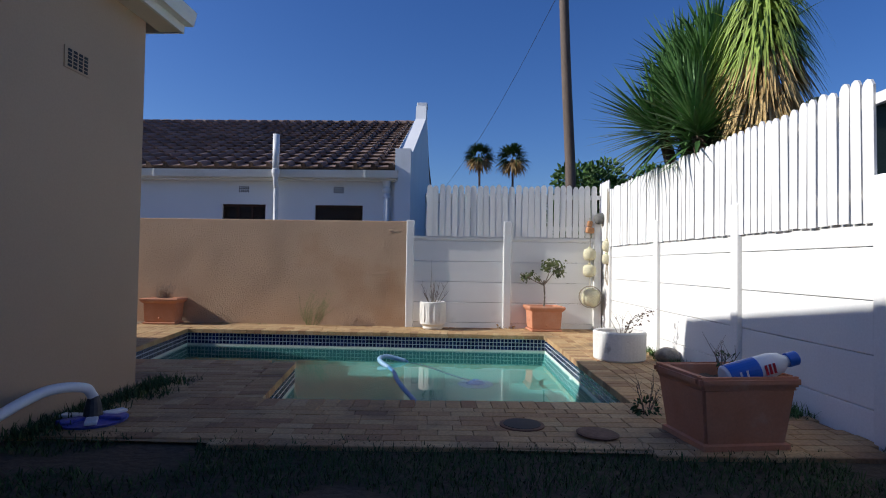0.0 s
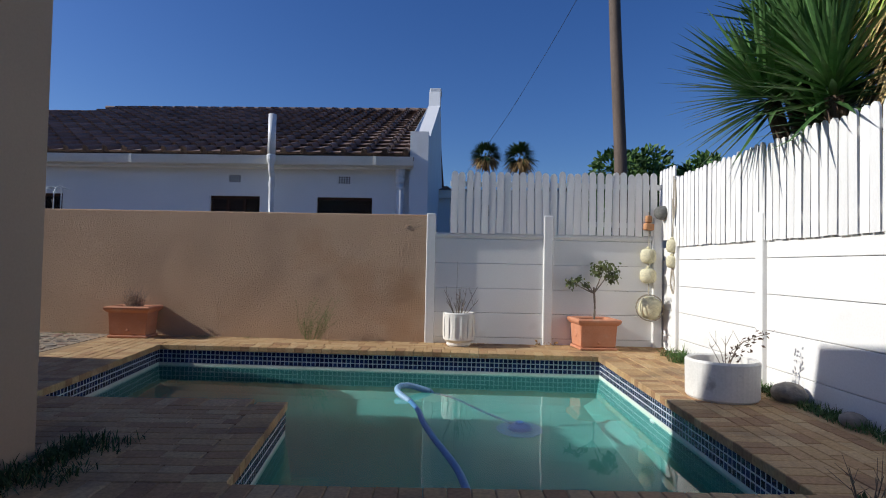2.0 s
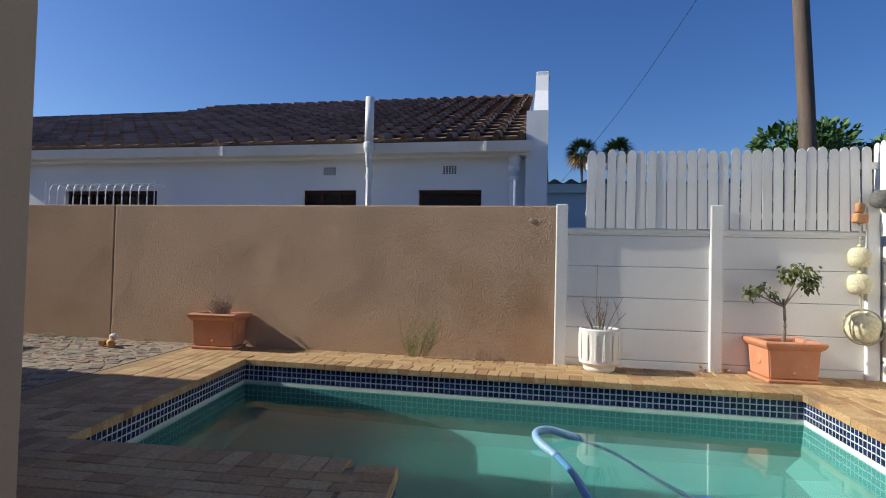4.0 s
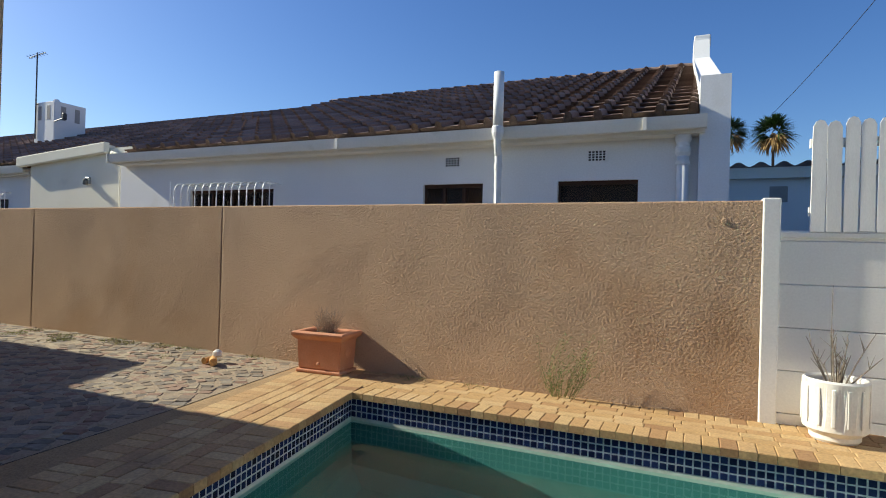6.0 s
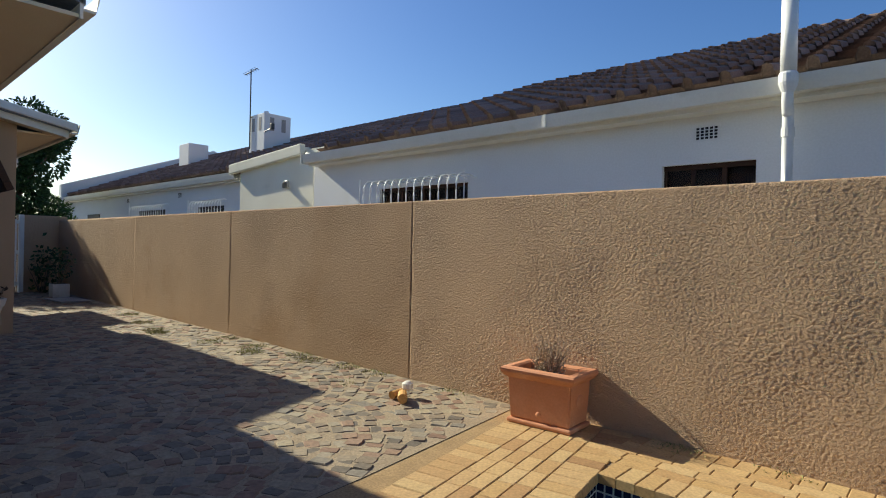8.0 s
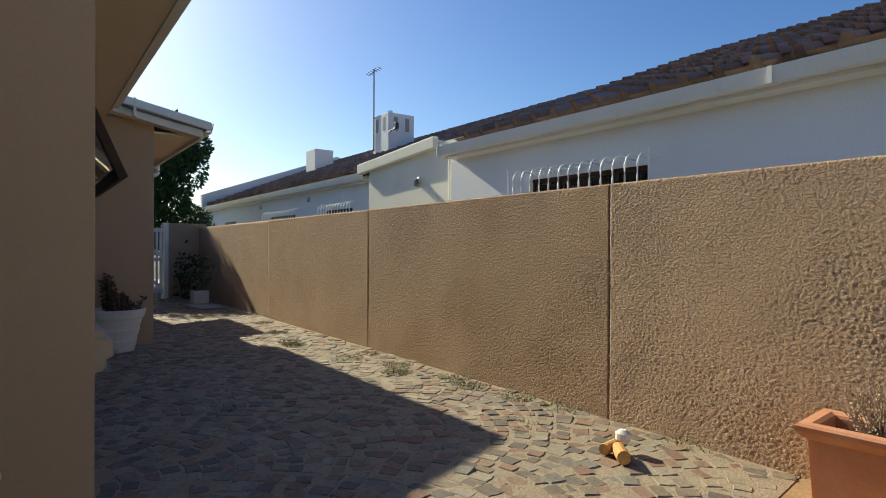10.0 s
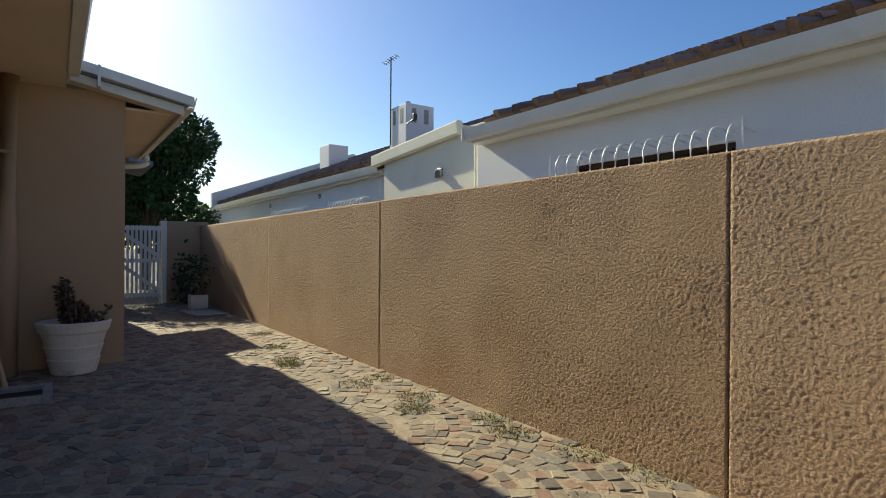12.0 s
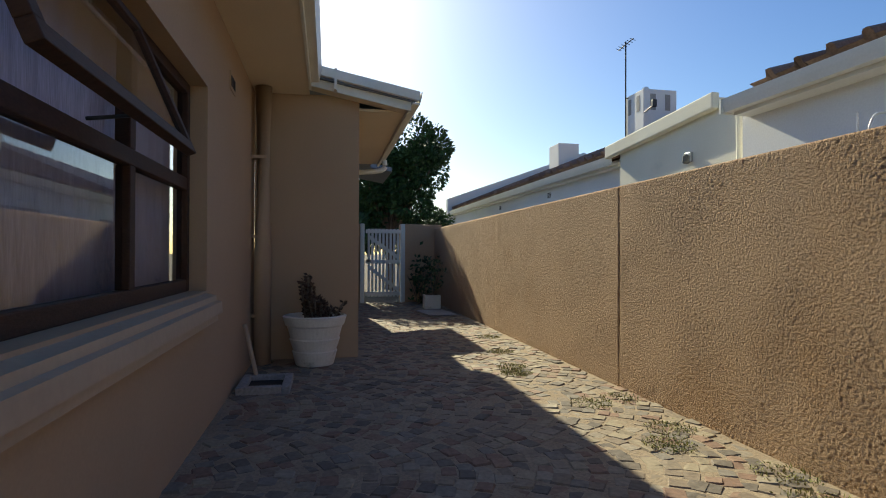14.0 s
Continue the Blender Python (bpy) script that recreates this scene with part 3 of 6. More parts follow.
gate_post = link_mesh("fence_post", tube(bmesh.new(), [(2.90, 3.58, 1.45), (2.91, 3.57, 2.0), (2.90, 3.58, 2.42)], 0.045), BARK)
tagged(gate_post, "dark rough timber post with wire on the wall pillar", "post")
for z in (1.75, 1.92, 2.1, 2.25):
    part("wire", tube(bmesh.new(), curve_points([(2.93, 3.66, z), (3.05, 3.3, z - 0.02), (3.1, 2.7, z + 0.01)], 4), 0.006, 6), DARK_METAL, gate_post)

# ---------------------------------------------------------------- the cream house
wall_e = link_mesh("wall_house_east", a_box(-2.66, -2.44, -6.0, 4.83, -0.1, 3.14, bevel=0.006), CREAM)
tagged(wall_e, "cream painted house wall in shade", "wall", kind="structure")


def air_vent(m, cols, rows, name="air_vent", label="clay air brick with small dark slots"):
    v = thing(name, m, label, "air vent")
    part("backing", a_box(-0.13, 0.13, -0.004, 0.004, -0.075, 0.075), CREAM if name == "air_vent" else NEIGHBOUR, v)
    me = bpy.data.meshes.new("slot")
    w, h = 0.22 / cols, 0.13 / rows
    bm = a_box(-w * 0.32, w * 0.32, -0.008, 0.0, -h * 0.34, h * 0.34)
    bm.to_mesh(me)
    bm.free()
    me.materials.append(BLACK)
    for i in range(cols):
        for k in range(rows):
            place_piece("slot", me, pose(-0.11 + w * (i + 0.5), 0, -0.065 + h * (k + 0.5)), v)
    return v


air_vent(pose(-2.436, 4.0, 2.45, 0, 0, 90), 4, 5)
wall_n1 = link_mesh("wall_house_recess", a_box(-6.6, -2.66, 4.61, 4.83, -0.1, 3.14), CREAM)
tagged(wall_n1, "cream house wall of the recess", "wall", kind="structure")
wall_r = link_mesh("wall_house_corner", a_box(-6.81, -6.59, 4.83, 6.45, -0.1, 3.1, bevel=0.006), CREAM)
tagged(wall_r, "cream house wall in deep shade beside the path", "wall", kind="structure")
WX0, WX1, WZ0, WZ1 = -9.77, -7.02, 0.93, 2.31
bm = bmesh.new()
for a in ((-12.3, WX0, -0.1, 3.1), (WX1, -6.81, -0.1, 3.1), (WX0, WX1, -0.1, WZ0), (WX0, WX1, WZ1, 3.1)):
    box(bm, a[0], a[1], 6.23, 6.45, a[2], a[3])
bmesh.ops.remove_doubles(bm, verts=bm.verts, dist=0.0005)
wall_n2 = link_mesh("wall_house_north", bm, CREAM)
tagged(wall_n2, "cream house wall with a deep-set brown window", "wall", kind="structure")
porch = link_mesh("wall_porch", a_box(-12.52, -12.3, 6.45, 7.6, -0.1, 2.99, bevel=0.006), CREAM)
tagged(porch, "cream end wall of the projecting wing", "wall", kind="structure")
porch_n = link_mesh("wall_porch_north", a_box(-19.5, -12.52, 7.38, 7.6, -0.1, 2.96), CREAM)
tagged(porch_n, "cream long wall of the projecting wing", "wall", kind="structure")
gate_side = link_mesh("wall_gate", a_box(-19.72, -19.5, 7.4, 8.12, -0.1, 1.9), CREAM)
tagged(gate_side, "cream wall stub that carries the gate", "wall", kind="structure")
wall_hw = link_mesh("wall_house_south", a_box(-19.5, -2.8, -6.2, -6.0, -0.1, 3.0), CREAM)
tagged(wall_hw, "plain back wall of the house", "wall", kind="structure")
inner = link_mesh("wall_inner", a_box(-12.3, -6.81, 3.0, 3.2, -0.1, 2.9), SOFFIT)
tagged(inner, "plain wall inside the room", "wall", kind="structure")


def roof(name, x0, x1, y_eave, z_eave, y_ridge, z_ridge, label):
    bm = bmesh.new()
    prof = [(y_eave, z_eave), (y_ridge, z_ridge), (y_ridge, z_ridge - 0.12), (y_eave, z_eave - 0.09)]
    a = [bm.verts.new((x0, y, z)) for y, z in prof]
    b = [bm.verts.new((x1, y, z)) for y, z in prof]
    bm.faces.new(a)
    bm.faces.new(b[::-1])
    for i in range(4):
        j = (i + 1) % 4
        bm.faces.new((a[i], a[j], b[j], b[i]))
    return tagged(link_mesh(name, bm, GREY_SHEET), label, "roof", kind="structure")


# extra strip that keeps daylight from leaking into the room
roof("roof_house_end", -7.3, -6.58, 6.44, 3.28, 1.2, 4.2, "grey sheet roof end flush with the wall, added against light leaks")
roof("roof_house", -19.5, -7.3, 7.08, 3.17, 1.2, 4.2, "low grey sheet roof over the house")
roof("roof_porch", -16.3, -12.0, 8.21, 2.985, 6.6, 3.317, "low grey sheet roof over the projecting wing")
# two hidden roofs, added only to cast the shadow edge on the cobbles
roof("roof_west", -19.6, -17.55, 8.56, 2.985, 6.6, 3.37, "unseen low grey sheet roof at the west end, added to cast shade")
roof("roof_link", -17.55, -16.3, 8.06, 2.985, 6.6, 3.27, "unseen short grey sheet roof, added to cast shade")
# block and unseen high roof, added to cast the shadow on the east wall
upper = link_mesh("wall_house_upper", a_box(-5.2, -3.72, 4.83, 5.86, -0.1, 3.85), CREAM)
tagged(upper, "plain cream block added under the shadow-casting roof", "wall", kind="structure")
roof("roof_upper", -5.3, -3.3, 5.92, 3.96, -5.9, 5.75, "unseen higher grey sheet roof, added for its shadow")
bm = bmesh.new()
prof = [(-2.24, 3.24), (-5.0, 3.7), (-7.2, 3.3), (-7.2, 3.2), (-5.0, 3.58), (-2.24, 3.14)]
lo = [bm.verts.new((x, -6.0, z)) for x, z in prof]
hi = [bm.verts.new((x, 5.05, z)) for x, z in prof]
bm.faces.new(lo)
bm.faces.new(hi[::-1])
for i in range(6):
    bm.faces.new((lo[i], lo[(i + 1) % 6], hi[(i + 1) % 6], hi[i]))
tagged(link_mesh("roof_east", bm, GREY_SHEET), "grey sheet roof over the east wing", "roof", kind="structure")
soff = link_mesh("soffit_east", a_box(-2.44, -2.25, -6.0, 5.04, 3.09, 3.135), SOFFIT)
tagged(soff, "cream boarded soffit", "soffit", kind="structure")
def pitched(bm, y0=8.17, slope=0.2):
    """Tilts a mesh along y like the roof of the projecting wing."""
    for v in bm.verts:
        v.co.z += (y0 - v.co.y) * slope
    return bm


bm = a_box(-12.3, -12.08, 7.04, 8.13, 2.81, 2.83)
pitched(bm)
box(bm, -12.3, -7.32, 6.45, 7.04, 2.98, 3.01)
box(bm, -16.2, -12.3, 7.6, 8.13, 2.83, 2.86)
soff2 = link_mesh("soffit_north", bm, SOFFIT)
tagged(soff2, "cream boarded soffit under the eaves", "soffit", kind="structure")


def gutter_run(bm, pts, side, z0, z1, width=0.11):
    """A box-shaped gutter with an outward-leaning face along straight runs in plan."""
    for p, q in zip(pts, pts[1:]):
        d = Vector((q[0] - p[0], q[1] - p[1])).normalized()
        o = Vector((d.y, -d.x)) * side
        prof = [(0.0, z0), (width * 0.72, z0), (width * 0.9, z0 + (z1 - z0) * 0.55), (width, z1), (width - 0.012, z1), (width * 0.75, z0 + 0.02), (0.0, z0 + 0.02)]
        a = [bm.verts.new((p[0] + o.x * r, p[1] + o.y * r, z)) for r, z in prof]
        b = [bm.verts.new((q[0] + o.x * r, q[1] + o.y * r, z)) for r, z in prof]
        bm.faces.new(a)
        bm.faces.new(b[::-1])
        for i in range(len(prof)):
            j = (i + 1) % len(prof)
            bm.faces.new((a[i], a[j], b[j], b[i]))
    return bm


gut = thing("gutter", pose(0, 0, 0), "white roof gutter and fascia along the eaves", "gutter", kind="structure")
part("trough", gutter_run(bmesh.new(), [(-11.95, 7.068), (-7.3, 7.068)], -1, 3.03, 3.18), TRIM, gut)
part("fascia", a_box(-12.06, -7.3, 7.042, 7.065, 2.97, 3.18), TRIM, gut)
part("rake_board", pitched(a_box(-12.085, -12.063, 7.06, 8.17, 2.80, 2.98)), TRIM, gut)
part("rake_trim", pitched(a_box(-12.06, -11.96, 7.06, 8.26, 2.91, 3.02, bevel=0.01)), TRIM, gut)
part("trough", gutter_run(bmesh.new(), [(-16.2, 8.173), (-11.95, 8.173)], -1, 2.85, 2.99), TRIM, gut)
part("fascia", a_box(-16.2, -12.09, 8.135, 8.17, 2.79, 2.99), TRIM, gut)
part("outlet", tube(bmesh.new(), curve_points([(-15.9, 8.24, 2.86), (-15.9, 8.24, 2.72), (-15.9, 8.1, 2.66), (-15.9, 7.65, 2.62)], 5), 0.045), TRIM, gut)
part("joint", pitched(a_box(-12.09, -11.945, 7.31, 7.34, 2.795, 3.025)), TRIM, gut)
gut2 = thing("gutter_east", pose(0, 0, 0), "white fascia and gutter end of the east roof", "gutter", kind="structure")
part("fascia", a_box(-2.25, -2.222, -6.0, 5.05, 3.08, 3.25), TRIM, gut2)
part("trough", gutter_run(bmesh.new(), [(-2.22, 5.07), (-2.22, -6.0)], -1, 3.15, 3.27, 0.1), TRIM, gut2)
part("end_board", a_box(-2.7, -2.23, 5.042, 5.062, 3.085, 3.25), TRIM, gut2)

down = thing("downpipe", pose(0, 0, 0), "cream painted downpipe in the house corner", "downpipe")
part("pipe", tube(bmesh.new(), [(-12.08, 6.565, 2.98), (-12.08, 6.565, 1.2), (-12.06, 6.565, -0.01)], 0.09, 14), CREAM, down, smooth=True)
for z in (0.5, 1.35, 2.2):
    part("bracket", a_box(-12.15, -12.01, 6.45, 6.6, z, z + 0.03), CREAM, down)
stick = link_mesh("pvc_pipe", tube(bmesh.new(), [(-11.2, 6.62, 0.0), (-11.28, 6.49, 0.52)], 0.02), SILL)
tagged(stick, "short cream plastic pipe leaning on the wall", "pipe")
gully = thing("drain_gully", pose(-10.95, 6.72, 0), "square grey concrete drain gully", "drain")
for a in ((-0.28, 0.28, -0.22, -0.15), (-0.28, 0.28, 0.15, 0.22), (-0.28, -0.2, -0.15, 0.15), (0.2, 0.28, -0.15, 0.15)):
    part("kerb", a_box(a[0], a[1], a[2], a[3], -0.03, 0.06, bevel=0.008), CONCRETE, gully)
part("grate", a_box(-0.2, 0.2, -0.15, 0.15, -0.02, 0.015), BLACK, gully)

# window of the house
win = thing("window_1", pose(0, 0, 0), "brown timber window with an open top-hung sash", "window", kind="structure")
FY0, FY1 = 6.27, 6.34


def bar(x0, x1, z0, z1, name="window_frame", parent=None):
    return part(name, a_box(x0, x1, FY0, FY1, z0, z1, bevel=0.006), DARK_WOOD, parent or win)


bar(WX0, WX0 + 0.07, WZ0, WZ1)
bar(WX1 - 0.07, WX1, WZ0, WZ1)
bar(WX0 + 0.07, WX1 - 0.07, WZ0, WZ0 + 0.08)
bar(WX0 + 0.07, WX1 - 0.07, WZ1 - 0.07, WZ1)
bar(WX0 + 0.07, WX1 - 0.07, 1.60, 1.68, "transom")
bar(-8.68, -8.60, WZ0 + 0.08, 1.60, "mullion")
bar(-8.68, -8.60, 1.68, WZ1 - 0.07, "mullion")
for a in ((WX0 + 0.07, -8.68, WZ0 + 0.08, 1.60), (-8.60, WX1 - 0.07, WZ0 + 0.08, 1.60), (WX0 + 0.07, -8.68, 1.68, WZ1 - 0.07)):
    p = part("pane", a_box(a[0], a[1], 6.300, 6.306, a[2], a[3]), PANE, win)
    p.visible_shadow = False
sash = part("sash", a_box(-0.74, 0.74, -0.025, 0.02, -0.06, 0.0, bevel=0.004), DARK_WOOD, win, "open brown sash")
sash.matrix_basis = pose(-7.84, 6.36, WZ1 - 0.05, 23, 0, 0)
for a in ((-0.74, 0.74, -0.66, -0.60), (-0.74, -0.68, -0.60, -0.06), (0.68, 0.74, -0.60, -0.06)):
    part("sash_rail", a_box(a[0], a[1], -0.025, 0.02, a[2], a[3], bevel=0.004), DARK_WOOD, sash)
sp = part("sash_pane", a_box(-0.68, 0.68, -0.003, 0.003, -0.60, -0.06), PANE, sash)
sp.visible_shadow = False
part("stay", tube(bmesh.new(), [(-8.1, 6.34, 1.70), (-8.1, 6.58, 1.73)], 0.008, 6), DARK_METAL, win)
bm = bmesh.new()
for i in range(120):
    x = WX0 + (WX1 - WX0) * i / 120
    x2 = WX0 + (WX1 - WX0) * (i + 1) / 120
    y, y2 = 6.2 + 0.015 * math.sin(i * 0.9), 6.2 + 0.015 * math.sin((i + 1) * 0.9)
    bm.faces.new([bm.verts.new(c) for c in ((x, y, WZ0 - 0.05), (x2, y2, WZ0 - 0.05), (x2, y2, WZ1), (x, y, WZ1))])
bmesh.ops.remove_doubles(bm, verts=bm.verts, dist=0.0005)
bmesh.ops.solidify(bm, geom=bm.faces[:], thickness=0.004)
tagged(link_mesh("curtain", bm, CURTAIN, smooth=True), "pale lilac curtain drawn behind the window", "curtain")
bm = bmesh.new()
prof = [(6.34, 0.935), (6.55, 0.895), (6.56, 0.75), (6.45, 0.69), (6.34, 0.69)]
a = [bm.verts.new((WX0 - 0.02, y, z)) for y, z in prof]
b = [bm.verts.new((WX1 + 0.1, y, z)) for y, z in prof]
bm.faces.new(a)
bm.faces.new(b[::-1])
for i in range(5):
    bm.faces.new((a[i], a[(i + 1) % 5], b[(i + 1) % 5], b[i]))
bmesh.ops.bevel(bm, geom=bm.edges[:], offset=0.035, segments=4, affect="EDGES")
part("window_sill", bm, SILL, win, "worn grey painted window sill")
air_vent(pose(-10.75, 6.455, 2.62, 0, 0, 180), 3, 1)

rod = bpy.data.objects["curtain"]
part("rod", tube(bmesh.new(), [(WX0 - 0.1, 6.2, WZ1 + 0.01), (WX1 + 0.1, 6.2, WZ1 + 0.01)], 0.012, 8), METAL, rod)
for x in (WX0 - 0.08, WX1 + 0.08):
    part("rod_bracket", a_box(x - 0.01, x + 0.01, 6.19, 6.229, WZ1 - 0.005, WZ1 + 0.03), METAL, rod)

# gate at the end of the path
gate = thing("garden_gate", pose(-19.45, 8.14, 0.12), "white slatted wooden gate, closed", "gate")
for i in range(9):
    part("slat", a_box(-0.012, 0.012, 0.05 + i * 0.088, 0.05 + i * 0.088 + 0.055, 0.02, 1.66, bevel=0.003), WHITE, gate)
for z in (0.05, 0.82, 1.55):
    part("rail", a_box(0.014, 0.045, 0.0, 0.84, z, z + 0.09, bevel=0.003), WHITE, gate)
for y0, z0, y1, z1 in ((0.78, 0.14, 0.06, 0.8), (0.78, 0.92, 0.06, 1.53)):
    bm = bmesh.new()
    v = [bm.verts.new((x, y, z)) for x in (0.014, 0.04) for y, z in ((y0, z0), (y0, z0 + 0.1), (y1, z1), (y1, z1 - 0.1))]
    for q in ((0, 1, 2, 3), (4, 5, 6, 7), (0, 1, 5, 4), (1, 2, 6, 5), (2, 3, 7, 6), (3, 0, 4, 7)):
        bm.faces.new([v[k] for k in q])
    part("brace", bm, WHITE, gate)
part("latch", a_box(0.046, 0.07, 0.02, 0.12, 0.86, 0.92, bevel=0.004), DARK_METAL, gate)
for y in (8.06, 9.04):
    post = link_mesh("gate_post", a_box(-19.5, -19.38, y - 0.05, y + 0.05, -0.1, 1.9, bevel=0.01), WHITE)
    tagged(post, "white timber gate post", "post", kind="structure")


# ---------------------------------------------------------------- the neighbour's house
NB = Matrix.Translation((-1.2, 4.2, 1.25)) @ Matrix.Scale(1.035, 4) @ Matrix.Translation((1.2, -4.2, -1.25))
nb = thing("neighbour_house", NB, "long white neighbouring house with a brown tiled roof", "house")
WY = 11.82
bm = bmesh.new()
cuts = [(-11.05, -9.42), (-7.55, -4.82), (-3.91, -2.88), (-1.89, -1.15)]
for x0, x1 in cuts:
    box(bm, x0, x1, WY, WY + 0.2, -0.1, 2.93)
for x0, x1 in ((-9.42, -7.55), (-4.82, -3.91), (-2.88, -1.89)):
    box(bm, x0, x1, WY, WY + 0.2, -0.1, 1.2)
    box(bm, x0, x1, WY, WY + 0.2, 2.26, 2.93)
bmesh.ops.remove_doubles(bm, verts=bm.verts, dist=0.0005)
part("wall", bm, NEIGHBOUR, nb, "white painted wall")
bm = bmesh.new()
prof = [(-14.73, -0.1), (-11.05, -0.1), (-11.05, 3.22), (-12.25, 3.22), (-12.25, 3.30), (-14.73, 3.12)]
a = [bm.verts.new((x, 12.2, z)) for x, z in prof]
b = [bm.verts.new((x, 12.4, z)) for x, z in prof]
bm.faces.new(a)
bm.faces.new(b[::-1])
for i in range(6):
    bm.faces.new((a[i], a[(i + 1) % 6], b[(i + 1) % 6], b[i]))
bmesh.ops.triangulate(bm, faces=[f for f in bm.faces if len(f.verts) > 4])
part("annex_wall", bm, CREAM_WALL, nb, "cream sunlit annex wall")
part("return_wall", a_box(-11.25, -11.05, WY, 12.2, -0.1, 2.93), NEIGHBOUR, nb)
part("far_wall", a_box(-29.0, -14.73, 12.45, 12.65, -0.1, 2.95), NEIGHBOUR, nb, "bluish white far wall")
part("back_wall", a_box(-29.0, -1.0, 20.0, 20.2, -0.1, 3.05), NEIGHBOUR, nb)


def nb_window(x0, x1, z0, z1, y, sub):
    # black plate behind the pane paints in the darkness of the room
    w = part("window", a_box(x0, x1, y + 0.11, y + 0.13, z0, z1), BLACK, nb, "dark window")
    part("lintel", a_box(x0, x1, y + 0.05, y + 0.11, z1 - 0.05, z1), DARK_WOOD, w)
    step = (x1 - x0) / sub
    for i in range(sub + 1):
        x = x0 + step * i
        part("window_frame", a_box(max(x0, x - 0.022), min(x1, x + 0.022), y + 0.06, y + 0.109, z0, z1 - 0.05), DARK_WOOD, w)
    p = part("pane", a_box(x0, x1, y + 0.08, y + 0.084, z0, z1 - 0.05), PANE, w)
    p.visible_shadow = False
    return w


nb_window(-2.88, -1.89, 1.2, 2.26, WY, 1)
nb_window(-4.82, -3.91, 1.2, 2.26, WY, 3)
nb_window(-9.42, -7.55, 1.2, 2.26, WY, 4)
# flat black plates here too, painted for dark interiors
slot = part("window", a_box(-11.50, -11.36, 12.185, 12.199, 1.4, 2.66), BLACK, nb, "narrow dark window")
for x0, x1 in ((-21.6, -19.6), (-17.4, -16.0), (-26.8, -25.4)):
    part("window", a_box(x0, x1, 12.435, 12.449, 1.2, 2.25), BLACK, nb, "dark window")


def burglar_bars(x0, x1, y, top, count, depth=0.0):
    """Bars that bulge out over the window and curl back to the wall at the top."""
    g = thing("burglar_bars", NB @ pose(x0, y, 1.2), "white bulging burglar bars over a window", "burglar bars")
    for i in range(count):
        x = (x1 - x0) * i / (count - 1)
        pts = curve_points([(x, -0.20, 0.0), (x, -0.22, top - 1.45), (x, -0.20, top - 1.28), (x, -0.12, top - 1.2), (x, depth * 0.5, top - 1.205), (x, depth, top - 1.215)], 5)
        part("bar", tube(bmesh.new(), pts, 0.011, 6), BAR_WHITE, g, smooth=True)
    part("cross_bar", tube(bmesh.new(), [(0, -0.21, 0.35), (x1 - x0, -0.21, 0.35)], 0.008, 6), BAR_WHITE, g)
    for x in (-0.12, x1 - x0 + 0.12):
        part("end_rod", tube(bmesh.new(), [(x, -0.2, 0.0), (x, -0.2, top - 1.17)], 0.009, 6), BAR_WHITE, g)
    return g


burglar_bars(-9.32, -7.40, WY - 0.2, 2.335, 13, 0.2)
burglar_bars(-21.8, -19.4, 12.45, 2.4, 15)
burglar_bars(-17.5, -15.9, 12.45, 2.4, 11)
for x in (-2.39, -4.37):
    air_vent(NB @ pose(x, WY - 0.002, 2.565), 5, 4, "wall_vent", "white louvred air brick")
for x in (-18.6, -22.6):
    air_vent(NB @ pose(x, 12.446, 2.62), 5, 4, "wall_vent", "white louvred air brick")

EAVE_Y, EAVE_Z, RIDGE_Y, RIDGE_Z = 11.60, 2.94, 18.3, 5.56
slope = math.atan2(RIDGE_Z - EAVE_Z, RIDGE_Y - EAVE_Y)
bm = bmesh.new()


def deck(bm, x0, x1, y0, z0, y1, z1):
    prof = [(y0, z0), (y1, z1), (y1, z1 - 0.1), (y0, z0 - 0.06)]
    a = [bm.verts.new((x0, y, z)) for y, z in prof]
    b = [bm.verts.new((x1, y, z)) for y, z in prof]
    bm.faces.new(a)
    bm.faces.new(b[::-1])
    for i in range(4):
        bm.faces.new((a[i], a[(i + 1) % 4], b[(i + 1) % 4], b[i]))


deck(bm, -11.1, -1.15, EAVE_Y, EAVE_Z, RIDGE_Y, RIDGE_Z)
roof_nb = part("roof", bm, LID, nb, "brown tiled roof of the nearer wing")
for x0, x1, y0, z0, z1, tag in ((-11.1, -1.15, 25.0, EAVE_Z, RIDGE_Z, "rear roof slope"), (-29.0, -11.1, 12.28, 3.0, 5.36, "brown tiled roof of the far wing"), (-29.0, -11.1, 24.4, 3.0, 5.36, "rear roof slope")):
    bm = bmesh.new()
    deck(bm, x0, x1, y0, z0, RIDGE_Y, z1)
    part("roof", bm, LID, nb, tag)
part("gutter", gutter_run(bmesh.new(), [(-1.14, EAVE_Y), (-11.15, EAVE_Y)], -1, 2.785, 2.93, 0.13), TRIM, nb, "white box gutter")
part("gutter_end", a_box(-11.18, -11.152, EAVE_Y - 0.14, WY, 2.77, 2.935), TRIM, nb)
part("eave_board", a_box(-11.12, -1.16, EAVE_Y + 0.002, WY, 2.745, 2.79), TRIM, nb)
for x in (-1.80, -6.1):
    part("gutter_joint", a_box(x - 0.02, x + 0.02, EAVE_Y - 0.134, EAVE_Y - 0.001, 2.780, 2.933), TRIM, nb)
bm = a_box(0.0, 2.95, 12.08, 12.198, -0.22, 0.0, bevel=0.02)
for v in bm.verts:
    v.co.z += 3.14 + v.co.x * 0.065
    v.co.x -= 15.08
part("fascia", bm, CREAM_WALL, nb, "cream plaster band rising towards the roof")
